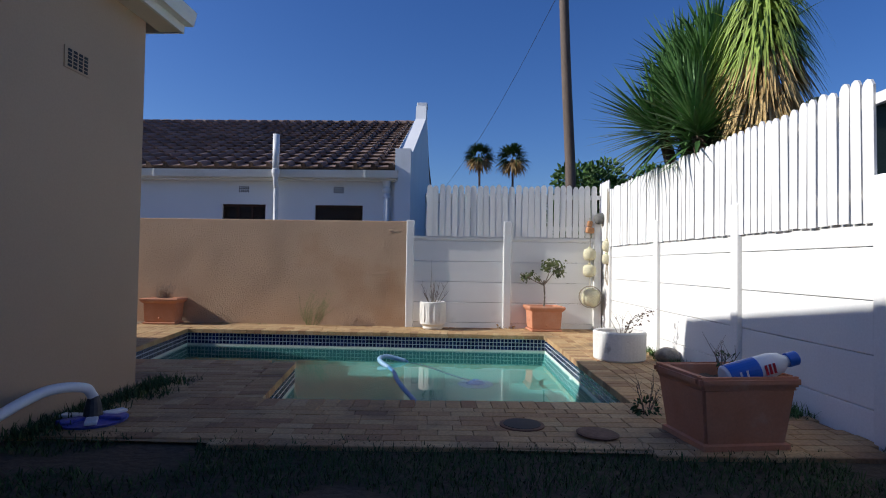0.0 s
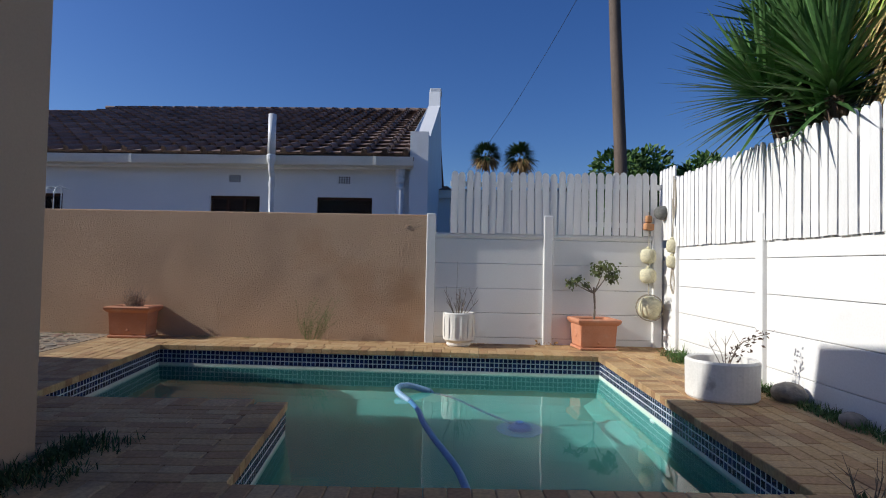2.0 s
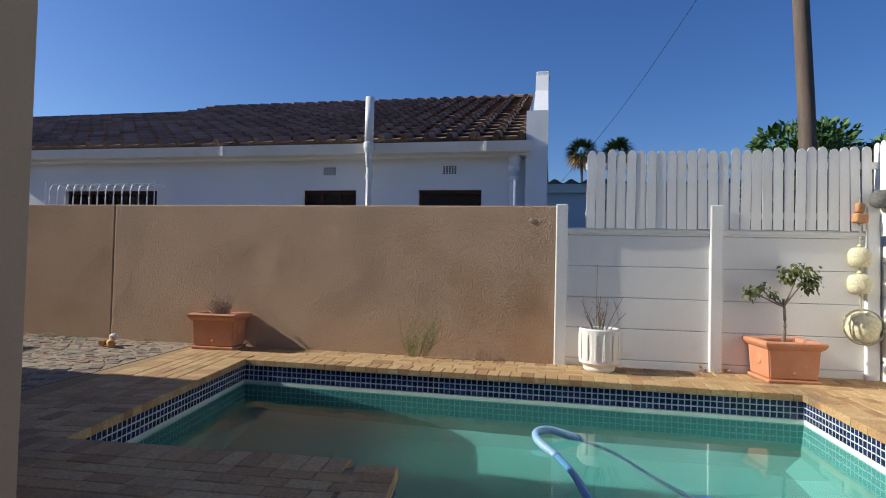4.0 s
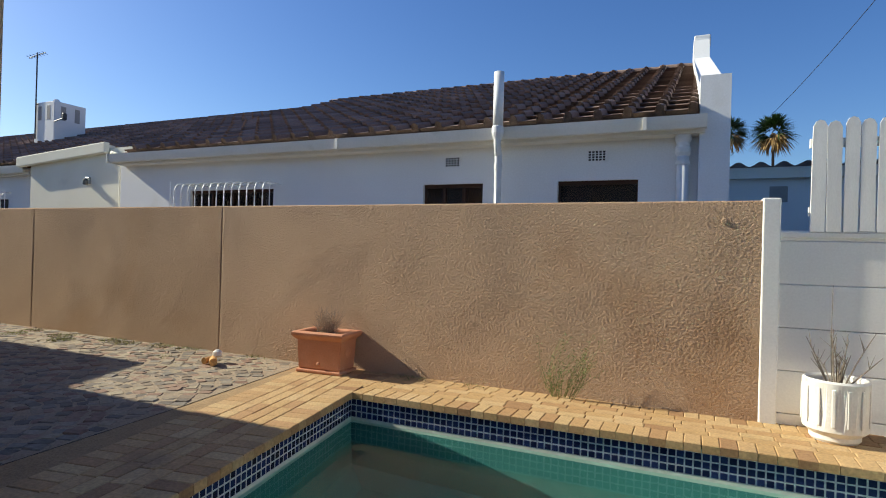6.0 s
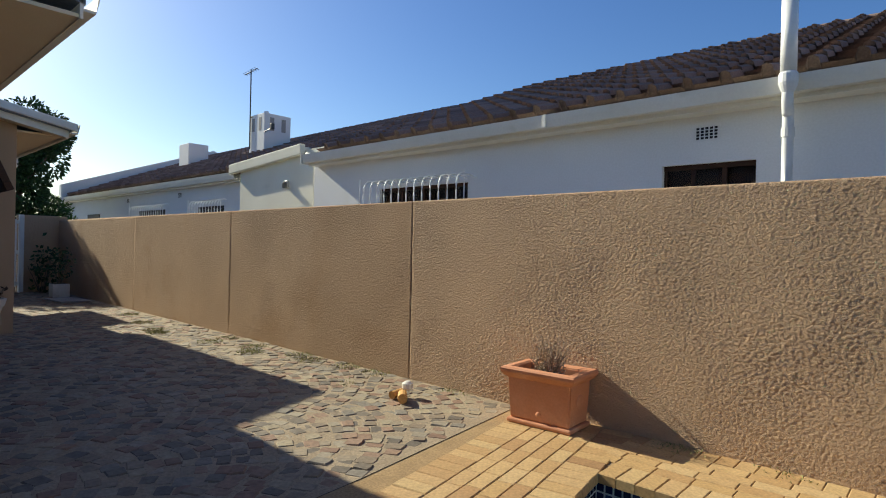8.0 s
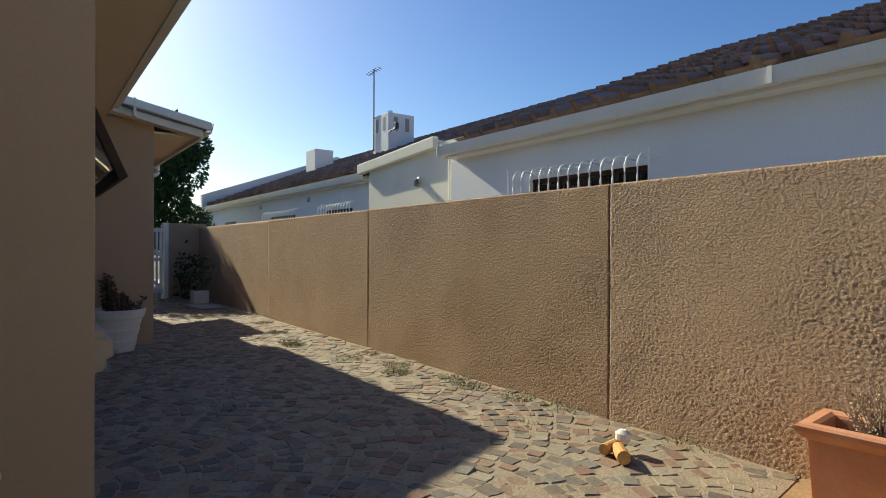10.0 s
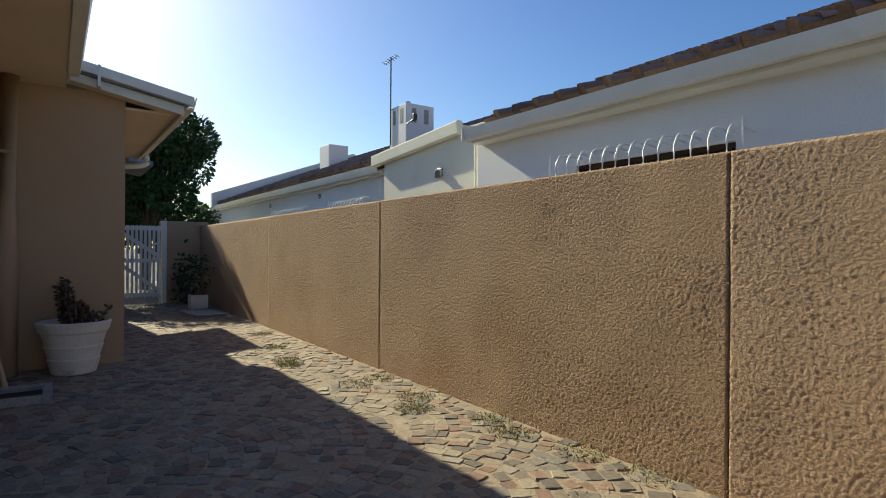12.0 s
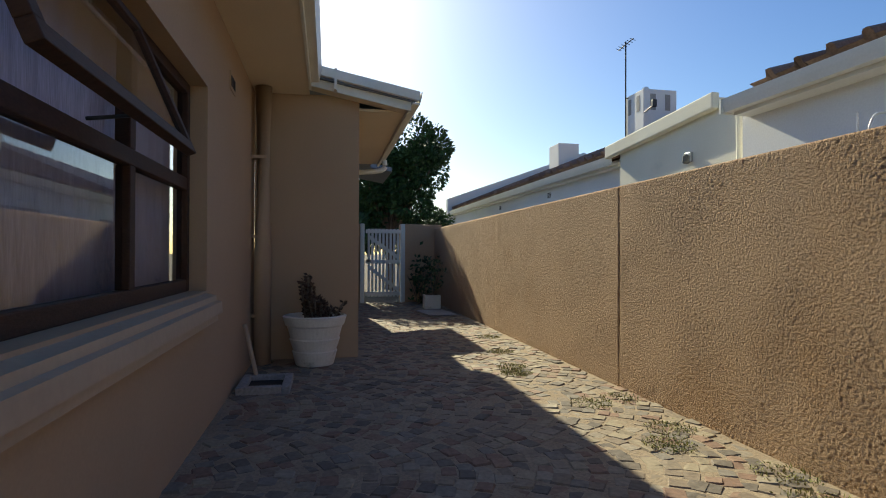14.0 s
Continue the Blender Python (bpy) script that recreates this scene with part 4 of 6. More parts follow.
part("waste_pipe", tube(bmesh.new(), curve_points([(-11.95, 12.12, 3.1), (-11.72, 12.1, 3.02), (-11.68, 12.13, 2.8), (-11.68, 12.14, 0.2)], 5), 0.04, 10), CREAM_WALL, nb, "cream painted pipe", smooth=True)
part("gutter", gutter_run(bmesh.new(), [(-15.0, 12.28), (-29.0, 12.28)], -1, 2.82, 2.98, 0.12), TRIM, nb, "white far gutter")
part("eave_board", a_box(-29.0, -14.96, 12.285, 12.45, 2.78, 2.85), TRIM, nb)
bm = bmesh.new()
gp = [(11.66, -0.1), (11.66, 3.41), (12.0, 3.41), (12.25, 3.46), (17.8, 5.60), (18.02, 6.06), (18.6, 6.06), (18.85, 5.60), (25.0, 3.2), (25.0, -0.1)]
a = [bm.verts.new((-0.90 - 0.03 * (y - 11.66), y, z)) for y, z in gp]
b = [bm.verts.new((-1.22 - 0.03 * (y - 11.66), y, z)) for y, z in gp]
bm.faces.new(a)
bm.faces.new(b[::-1])
for i in range(len(gp)):
    j = (i + 1) % len(gp)
    bm.faces.new((a[i], a[j], b[j], b[i]))
bmesh.ops.triangulate(bm, faces=[f for f in bm.faces if len(f.verts) > 4])
part("gable", bm, NEIGHBOUR, nb, "white plastered gable parapet, weathered")
part("gable_cap", a_box(-1.40, -1.07, 18.1, 18.5, 6.06, 6.20, bevel=0.02), NEIGHBOUR, nb)
bm = bmesh.new()
gp = [(12.1, -0.1), (12.1, 3.5), (18.3, 5.7), (24.4, 3.4), (24.4, -0.1)]
a = [bm.verts.new((-29.0, y, z)) for y, z in gp]
b = [bm.verts.new((-29.3, y, z)) for y, z in gp]
bm.faces.new(a)
bm.faces.new(b[::-1])
for i in range(5):
    bm.faces.new((a[i], a[(i + 1) % 5], b[(i + 1) % 5], b[i]))
part("gable", bm, NEIGHBOUR, nb, "plain far gable parapet")
PX, PY = -3.57, WY - 0.42
vp = part("vent_pipe", tube(bmesh.new(), [(PX, PY, 2.86), (PX, PY, 3.62)], 0.066, 16), BAR_WHITE, nb, "white soil vent pipe", smooth=True)
part("collar", lathe(bmesh.new(), [(0.05, -0.08), (0.07, -0.03), (0.078, 0.0), (0.078, 0.07), (0.068, 0.09)], 16, (PX, PY, 2.84)), BAR_WHITE, vp)
part("pipe_run", tube(bmesh.new(), curve_points([(PX, PY, 2.80), (PX - 0.005, PY + 0.01, 2.70), (PX - 0.01, PY + 0.06, 2.58), (PX - 0.01, PY + 0.08, 2.45), (PX - 0.01, PY + 0.08, 0.5)], 5), 0.047, 14), BAR_WHITE, vp, smooth=True)
part("pipe_joint", tube(bmesh.new(), [(PX - 0.01, PY + 0.08, 2.38), (PX - 0.01, PY + 0.08, 2.46)], 0.055, 14), BAR_WHITE, vp)
dp = part("downpipe", tube(bmesh.new(), [(-1.39, WY - 0.10, 0.0), (-1.39, WY - 0.10, 2.56)], 0.068, 16), BAR_WHITE, nb, "white round downpipe", smooth=True)
part("rainwater_head", lathe(bmesh.new(), [(0.07, 2.50), (0.088, 2.54), (0.088, 2.60), (0.075, 2.62), (0.075, 2.66), (0.09, 2.69), (0.09, 2.79)], 16, (-1.39, WY - 0.10, 0)), BAR_WHITE, dp)
part("pipe_band", lathe(bmesh.new(), [(0.078, 2.40), (0.08, 2.405), (0.08, 2.435), (0.078, 2.44)], 16, (-1.39, WY - 0.10, 0)), BAR_WHITE, dp)
lamp = thing("wall_lamp", NB @ pose(-12.75, 12.2, 2.55), "small dark bulkhead lamp on the cream wall", "lamp")
part("base", a_box(-0.06, 0.06, -0.05, 0.0, -0.05, 0.09, bevel=0.01), METAL, lamp)
part("shade", lathe(bmesh.new(), [(0.035, -0.07), (0.055, -0.05), (0.05, 0.03), (0.02, 0.06)], 12, (0, -0.07, 0)), GREY_BUOY, lamp)

# chimneys and aerial
ch = thing("chimney", pose(-20.2, 16.15, 4.2), "white plastered square chimney with slots", "chimney")
part("shaft", a_box(-0.5, 0.5, -0.5, 0.5, 0.0, 1.5, bevel=0.02), NEIGHBOUR, ch)
for m in (pose(0, -0.5, 1.15), pose(0.5, 0, 1.15, 0, 0, 90)):
    for x in (-0.22, 0.22):
        s = part("slot", a_box(x - 0.08, x + 0.08, -0.006, 0.01, -0.22, 0.22), CONCRETE, ch)
        s.matrix_basis = m
part("pot", lathe(bmesh.new(), [(0.09, 0), (0.09, 0.05), (0.06, 0.08)], 12, (0.35, -0.35, 1.5)), NEIGHBOUR, ch)
ch2 = thing("chimney", pose(-25.6, 15.9, 4.15), "plain low white chimney block", "chimney")
part("shaft", a_box(-0.45, 0.45, -0.4, 0.4, 0.0, 1.1, bevel=0.02), NEIGHBOUR, ch2)
ae = thing("television_aerial", pose(-20.6, 15.62, 4.8), "thin dark television aerial on a mast", "aerial")
part("mast", tube(bmesh.new(), [(0, 0, -0.25), (0, 0, 2.5)], 0.022, 8), DARK_METAL, ae)
part("boom", tube(bmesh.new(), [(-0.28, -0.08, 2.33), (0.28, 0.08, 2.5)], 0.014, 6), DARK_METAL, ae)
for i in range(6):
    t = -0.27 + i * 0.105
    part("element", tube(bmesh.new(), [(t - 0.06, t * 0.28 + 0.12, 2.42 + t * 0.24), (t + 0.06, t * 0.28 - 0.12, 2.42 + t * 0.24)], 0.009, 5), DARK_METAL, ae)
part("bracket", tube(bmesh.new(), [(0, 0, 0.85), (0.3, 0.12, 0.85)], 0.016, 6), DARK_METAL, ae)
sd = thing("floodlight", pose(-19.6, 15.62, 4.95), "small dark lamp on an arm at the chimney", "lamp")
part("arm", tube(bmesh.new(), [(-0.1, 0.05, 0.1), (0.2, 0.0, 0.12), (0.42, 0.0, 0.15)], 0.02, 6), DARK_METAL, sd)
part("head", a_box(0.4, 0.5, -0.06, 0.06, 0.1, 0.3, bevel=0.02), DARK_METAL, sd)

# the building behind with a corrugated roof
shed = thing("corrugated_building", pose(0, 0, 0), "low building with a dark corrugated roof", "building")
part("wall", a_box(-2.5, 9.0, 19.0, 19.2, -0.1, 3.35), NEIGHBOUR, shed)
part("fascia", a_box(-2.5, 9.0, 18.85, 18.998, 3.12, 3.36), TRIM, shed)
bm = bmesh.new()
xs = [-2.5 + 0.055 * i for i in range(210)]
rows = [[bm.verts.new((x, y, z + 0.055 * math.cos(x * 2 * math.pi / 0.44))) for x in xs] for y, z in ((18.75, 3.42), (23.0, 3.75))]
for i in range(len(xs) - 1):
    bm.faces.new((rows[0][i], rows[0][i + 1], rows[1][i + 1], rows[1][i]))
bmesh.ops.solidify(bm, geom=bm.faces[:], thickness=0.02)
part("roof", bm, GREY_SHEET, shed, "dark blue-grey corrugated sheets")
part("window", a_box(0.2, 0.55, 18.985, 18.999, 2.6, 2.95), CONCRETE, shed, "grey louvred opening")
carport = thing("shed_roof", pose(5.6, 4.2, 0), "dark green shed beyond the fence", "shed")
part("wall", a_box(-0.6, 3.0, -1.0, 2.0, -0.05, 2.85), GREY_SHEET, carport)
part("roof", a_box(-0.75, 3.1, -1.1, 2.1, 2.85, 2.95), GREY_SHEET, carport)

# ---------------------------------------------------------------- pole, cable, palms, plants beyond the walls
rnd = random.Random(11)
pole = link_mesh("utility_pole", tube(bmesh.new(), curve_points([(2.26, 10.75, -0.1), (2.22, 10.75, 2.5), (2.10, 10.75, 5.0), (1.98, 10.75, 8.2)], 4), 0.105, 14, 0.78), POLE, smooth=True)
tagged(pole, "weathered round timber utility pole, slightly leaning", "pole")
part("insulator", lathe(bmesh.new(), [(0.03, 0), (0.05, 0.03), (0.03, 0.07), (0.05, 0.1), (0.02, 0.13)], 10, (1.95, 10.66, 6.15)), WHITE_PLASTIC, pole)
cable = link_mesh("overhead_cable", tube(bmesh.new(), curve_points([(1.97, 10.68, 6.2), (1.35, 13.4, 5.45), (0.55, 17.0, 4.72), (-0.75, 22.5, 3.9)], 8), 0.0055, 6), DARK_METAL)
tagged(cable, "thin black overhead cable from the pole", "cable")


def fan_palm(x, y, height, spread, seed):
    r = random.Random(seed)
    t = thing("fan_palm", pose(x, y, -0.03), "tall fan palm with a skirt of dead fronds", "palm tree", "far palms")
    part("trunk", tube(bmesh.new(), [(0, 0, 0), (0.1, 0, height * 0.5), (0, 0, height)], 0.28, 8, 0.7), BARK, t)
    crown, skirt = bmesh.new(), bmesh.new()
    for i in range(85):
        a = r.uniform(0, 2 * math.pi)
        e = r.uniform(-0.9, 1.2)
        d = Vector((math.cos(a) * math.cos(e), math.sin(a) * math.cos(e), math.sin(e)))
        base = Vector((0, 0, height)) + d * spread * 0.32
        tgt = crown if e > -0.35 else skirt
        for k in range(9):
            s = Vector((r.uniform(-1, 1), r.uniform(-1, 1), r.uniform(-1, 1))) * 0.55
            blade(tgt, base, d + s, spread * r.uniform(0.42, 0.66), 0.24, 0.25, 3)
    for i in range(60):
        a = r.uniform(0, 2 * math.pi)
        blade(skirt, (math.cos(a) * 0.3, math.sin(a) * 0.3, height - r.uniform(0, 0.8)), (math.cos(a) * 0.6, math.sin(a) * 0.6, -1), r.uniform(0.7, 1.3), 0.14, 0.1, 3)
    part("crown", crown, DARK_LEAF, t, "green fan fronds")
    part("skirt", skirt, DRY_LEAF, t, "brown dead fronds")


fan_palm(2.0, 90.0, 18.3, 3.2, 1)
fan_palm(7.25, 90.0, 18.0, 3.55, 2)


def rosette(bm, centre, axis, count, length, width, rnd, spread=1.25, droop=0.07):
    axis = Vector(axis).normalized()
    side = axis.orthogonal().normalized()
    other = axis.cross(side)
    for i in range(count):
        a = i * 2.39996
        t = (i + 0.5) / count
        th = spread * (0.12 + 1.15 * t) + rnd.uniform(-0.1, 0.1)
        d = axis * math.cos(th) + (side * math.cos(a) + other * math.sin(a)) * math.sin(th)
        blade(bm, Vector(centre) + d * 0.06 - axis * 0.22 * t, d, length * rnd.uniform(0.75, 1.1), width, droop * rnd.uniform(0.4, 1.6), 5)


yucca = thing("yucca_tree", pose(3.6, 7.0, -0.03), "large yucca with spiky green rosettes above the fence", "yucca")
B = Vector((3.6, 7.0, -0.03))
HEADS = [((2.66, 7.4, 2.85), (-0.55, 0.1, 0.55), 120, 0.92), ((3.17, 7.85, 3.72), (-0.25, 0.0, 0.9), 120, 0.85), ((2.85, 6.6, 2.70), (-0.3, -0.35, 0.8), 90, 0.8), ((2.95, 7.2, 3.1), (-0.25, -0.3, 0.8), 100, 0.75), ((3.0, 6.9, 2.55), (-0.2, -0.5, 0.6), 80, 0.6), ((3.22, 7.2, 2.75), (-0.2, -0.5, 0.7), 80, 0.6), ((3.1, 7.6, 2.9), (-0.4, -0.3, 0.6), 80, 0.65), ((3.0, 7.7, 3.3), (-0.4, -0.2, 0.7), 100, 0.75),
         ((3.3, 7.5, 3.0), (0.0, -0.3, 0.9), 80, 0.7), ((3.25, 7.3, 3.45), (-0.2, -0.4, 0.9), 110, 0.85), ((2.95, 7.0, 3.0), (-0.5, -0.4, 0.5), 110, 0.8), ((3.45, 7.6, 3.9), (-0.1, -0.2, 1.0), 100, 0.8), ((3.65, 7.9, 4.0), (0.1, 0.1, 1.0), 80, 0.75)]
for c, axis, count, length in HEADS:
    bm = bmesh.new()
    rosette(bm, Vector(c) - B, axis, count, length, 0.062, rnd)
    part("rosette", bm, YUCCA, yucca, "stiff dark green pointed leaves")
    part("stem", tube(bmesh.new(), curve_points([(0.15 * (c[0] - 3.6), 0.15 * (c[1] - 7.0), 0), ((c[0] - 3.6) * 0.6, (c[1] - 7.0) * 0.6, (c[2]) * 0.55), tuple(Vector(c) - B - Vector(axis).normalized() * 0.15)], 4), 0.1, 8, 0.7), BARK, yucca)
hut = thing("green_shed", pose(7.4, 12.0, -0.03), "dark green shed with a flat roof behind the fence", "shed")
part("wall", a_box(0.1, 6.0, 0.1, 4.0, 0, 4.5), SHED_GREEN, hut)
part("roof", a_box(0.0, 6.1, 0.0, 4.1, 4.5, 4.66, bevel=0.02), SHED_GREEN, hut)
pale = thing("yucca_tree", pose(3.52, 6.45, -0.22), "pale green drooping yucca with a dry brown skirt", "yucca")
part("trunk", tube(bmesh.new(), [(0, 0, 0), (0.02, 0, 2.0), (0, 0, 3.9)], 0.15, 8, 0.8), BARK, pale)
bm = bmesh.new()
rosette(bm, (0, 0, 4.0), (0, 0, 1), 60, 0.6, 0.055, rnd, 0.8, 0.1)
for i in range(560):
    a = rnd.uniform(0, 2 * math.pi)
    z = rnd.uniform(3.55, 4.25)
    blade(bm, (0.12 * math.cos(a), 0.12 * math.sin(a), z), (math.cos(a) * rnd.uniform(0.4, 0.8), math.sin(a) * rnd.uniform(0.4, 0.8), rnd.uniform(0.2, 0.9)), rnd.uniform(0.4, 0.62), 0.04, rnd.uniform(1.0, 1.7), 6)
part("crown", bm, PALE_YUCCA, pale, "pale green drooping leaves")
bm = bmesh.new()
for i in range(700):
    a = rnd.uniform(0, 2 * math.pi)
    z = rnd.uniform(2.8, 3.75)
    blade(bm, (0.22 * math.cos(a), 0.22 * math.sin(a), z), (math.cos(a) * rnd.uniform(0.3, 0.75), math.sin(a) * rnd.uniform(0.3, 0.75), -0.7), rnd.uniform(0.35, 0.6), 0.04, 0.3, 3)
part("skirt", bm, STRAW_LEAF, pale, "dry straw-coloured leaves")


def tree(name, m, height, clumps, count, size, mat, label, trunk=0.14, seed=1):
    r = random.Random(seed)
    t = thing(name, m, label, "tree" if name == "tree" else "bush")
    wood = tube(bmesh.new(), curve_points([(0, 0, 0), (0.1, 0.05, height * 0.3), (0.0, 0, height * 0.6)], 4), trunk, 8, 0.5)
    crown = bmesh.new()
    for c, rad in clumps:
        tube(wood, curve_points([(0.05, 0, height * 0.3), (c[0] * 0.5, c[1] * 0.5, (height * 0.35 + c[2]) / 2), c], 3), trunk * 0.4, 6, 0.3)
        leaf_clump(crown, c, rad, count, size, r)
    part("trunk", wood, BARK, t)
    part("crown", crown, mat, t)
    return t


def clumps(seed, n, centre, spread, size):
    r = random.Random(seed)
    return [((centre[0] + r.uniform(-1, 1) * spread[0], centre[1] + r.uniform(-1, 1) * spread[1], centre[2] + r.uniform(-1, 1) * spread[2]), tuple(size * r.uniform(0.6, 1.25) for _ in range(3))) for _ in range(n)]


tree("bush", pose(5.35, 12.8, -0.03), 2.7, clumps(5, 34, (-0.1, 0, 2.48), (2.7, 0.7, 0.62), 0.5), 620, 0.13, LEAF, "glossy green bush behind the fence", 0.1, 5)
tree("tree", pose(-25.0, 9.3, -0.03), 5, clumps(6, 52, (0, 0, 3.3), (1.3, 1.5, 1.75), 0.66), 620, 0.15, DARK_LEAF, "dense dark green tree behind the gate", 0.18, 6)
tree("bush", pose(-25.5, 11.2, -0.03), 2.3, clumps(7, 10, (0, 0, 1.9), (0.7, 0.5, 0.5), 0.42), 320, 0.13, LEAF, "lower sunlit green bush beyond the gate", 0.1, 7)
tree("tree", pose(-40.0, 20.0, -0.03), 6, clumps(8, 16, (0, 0, 4.6), (3.0, 1.0, 0.6), 0.6), 200, 0.2, DARK_LEAF, "far treetop above the roof", 0.2, 8)


# ---------------------------------------------------------------- pots and plants
def square_pot(m, w, d, h, label, flare=0.86):
    """A terracotta box planter: flaring body, thick rolled rim, foot and soil."""
    t = thing("planter", m, label, "planter")
    bm = bmesh.new()
    rings = []
    for k, z, inset in ((flare * 1.03, 0.0, 0), (flare * 1.03, 0.03, 0), (flare * 0.97, 0.04, 0), (0.955, h - 0.075, 0), (0.97, h - 0.07, 0), (0.97, h, 0), (0.80, h, 0), (0.78, h - 0.09, 0)):
        rings.append([bm.verts.new((x * w / 2 * k, y * d / 2 * k, z)) for x, y in ((-1, -1), (1, -1), (1, 1), (-1, 1))])
    for a, b in zip(rings, rings[1:]):
        for i in range(4):
            bm.faces.new((a[i], a[(i + 1) % 4], b[(i + 1) % 4], b[i]))
    bm.faces.new(rings[0][::-1])
    bm.faces.new(rings[-1])
    bmesh.ops.bevel(bm, geom=[e for e in bm.edges if abs(e.verts[0].co.z - e.verts[1].co.z) > 0.06 and e.verts[0].co.length > 0.1], offset=0.014, segments=2, affect="EDGES")
    part("body", bm, TERRACOTTA, t)
    bm = bmesh.new()
    for x0, x1, y0, y1 in ((-w / 2 * 1.04, w / 2 * 1.04, -d / 2 * 1.04, -d / 2 * 0.86), (-w / 2 * 1.04, w / 2 * 1.04, d / 2 * 0.86, d / 2 * 1.04), (-w / 2 * 1.04, -w / 2 * 0.86, -d / 2 * 0.86, d / 2 * 0.86), (w / 2 * 0.86, w / 2 * 1.04, -d / 2 * 0.86, d / 2 * 0.86)):
        box(bm, x0, x1, y0, y1, h - 0.055, h + 0.006)
    bmesh.ops.bevel(bm, geom=bm.edges[:], offset=0.016, segments=2, affect="EDGES")
    part("rim", bm, TERRACOTTA, t)
    bm = bmesh.new()
    g = 8
    gr = random.Random(3)
    vs = [[bm.verts.new(((i / g - 0.5) * w * 0.86, (k / g - 0.5) * d * 0.86, h - 0.065 + gr.uniform(-0.012, 0.012))) for i in range(g + 1)] for k in range(g + 1)]
    for k in range(g):
        for i in range(g):
            bm.faces.new((vs[k][i], vs[k][i + 1], vs[k + 1][i + 1], vs[k + 1][i]))
    part("soil", bm, SOIL, t)
    return t


def round_pot(m, profile, label, mat=WHITE_POT, wobble=None, soil_r=0.2, soil_z=0.3, seg=40):
    t = thing("flower_pot", m, label, "flower pot")
    part("body", lathe(bmesh.new(), profile, seg, wobble=wobble), mat, t, smooth=False)
    part("soil", lathe(bmesh.new(), [(soil_r, soil_z - 0.01), (soil_r * 0.95, soil_z), (soil_r * 0.5, soil_z + 0.012)], 20), SOIL, t)
    return t


def twigs(bm, base, count, height, spread, rnd, radius=0.006):
    for _ in range(count):
        a = rnd.uniform(0, 2 * math.pi)
        h = height * rnd.uniform(0.45, 1.0)
        s = spread * rnd.uniform(0.3, 1.0)
        p0 = Vector(base) + Vector((math.cos(a), math.sin(a), 0)) * spread * 0.15
        p1 = p0 + Vector((math.cos(a) * s * 0.5, math.sin(a) * s * 0.5, h * 0.55))
        p2 = p1 + Vector((math.cos(a + rnd.uniform(-0.6, 0.6)) * s * 0.5, math.sin(a) * s * 0.5, h * 0.45))
        tube(bm, curve_points([p0, p1, p2], 3), radius, 5, 0.35)
        for _ in range(2):
            q = p1.lerp(p2, rnd.uniform(0.1, 0.7))
            tube(bm, [q, q + Vector((rnd.uniform(-1, 1) * 0.08, rnd.uniform(-1, 1) * 0.08, rnd.uniform(0.04, 0.14)))], radius * 0.5, 4, 0.4)
    return bm


def plant(name, m, wood, leaves, mat, label, category="plant", wood_mat=None):
    t = thing(name, m, label, category)
    if wood is not None:
        part("stem", wood, wood_mat or TWIG, t)
    if leaves is not None:
        part("foliage", leaves, mat, t)
    return t


r = random.Random(21)
# trough by the tan wall, with a dry shrub
def trough_planter(m, w, d, h, label):
    """A terracotta trough: upright body, wide rolled lip all round, and a foot slab."""
    t = thing("planter", m, label, "planter")
    bm = bmesh.new()
    rings = []
    for kw, kd, z in ((-0.02, -0.02, 0.03), (0.0, 0.0, 0.05), (0.015, 0.015, h - 0.09), (0.015, 0.015, h - 0.02), (-0.03, -0.03, h - 0.02), (-0.035, -0.035, h - 0.10)):
        rings.append([bm.verts.new((x * (w / 2 + kw), y * (d / 2 + kd), z)) for x, y in ((-1, -1), (1, -1), (1, 1), (-1, 1))])
    for a, b in zip(rings, rings[1:]):
        for i in range(4):
            bm.faces.new((a[i], a[(i + 1) % 4], b[(i + 1) % 4], b[i]))
    bm.faces.new(rings[0][::-1])
    bm.faces.new(rings[-1])
    bmesh.ops.bevel(bm, geom=[e for e in bm.edges if abs(e.verts[0].co.z - e.verts[1].co.z) > 0.06], offset=0.012, segments=2, affect="EDGES")
    part("body", bm, TERRACOTTA, t)
    bm = bmesh.new()
    rings = []
    for k, z in ((0.012, h - 0.085), (0.040, h - 0.062), (0.058, h - 0.035), (0.060, h - 0.012), (0.048, h), (0.0, h + 0.002), (-0.022, h - 0.008), (-0.030, h - 0.03)):
        rings.append([bm.verts.new((x * (w / 2 + k), y * (d / 2 + k), z)) for x, y in ((-1, -1), (1, -1), (1, 1), (-1, 1))])
    for a, b in zip(rings, rings[1:]):
        for i in range(4):
            bm.faces.new((a[i], a[(i + 1) % 4], b[(i + 1) % 4], b[i]))
    part("rim", bm, TERRACOTTA, t, "wide rolled lip")
    part("foot", a_box(-w / 2 - 0.02, w / 2 + 0.02, -d / 2 - 0.02, d / 2 + 0.02, 0, 0.035, bevel=0.012), TERRACOTTA, t)
    knob = part("ornament", lathe(bmesh.new(), [(0.022, 0), (0.02, 0.012), (0.008, 0.02)], 12), TERRACOTTA, t)
    knob.matrix_basis = pose(0.0, -d / 2 + 0.002, 0.10, 90, 0, 0)
    for side in (-1, 1):
        disc = part("ornament", lathe(bmesh.new(), [(0.05, 0), (0.055, 0.008), (0.035, 0.014)], 16), TERRACOTTA, t)
        disc.matrix_basis = pose(side * (w / 2 + 0.003), 0, h * 0.5, 0, 90 * side, 0)
    part("soil", a_box(-w / 2 + 0.035, w / 2 - 0.035, -d / 2 + 0.035, d / 2 - 0.035, h - 0.12, h - 0.085), SOIL, t)
    return t


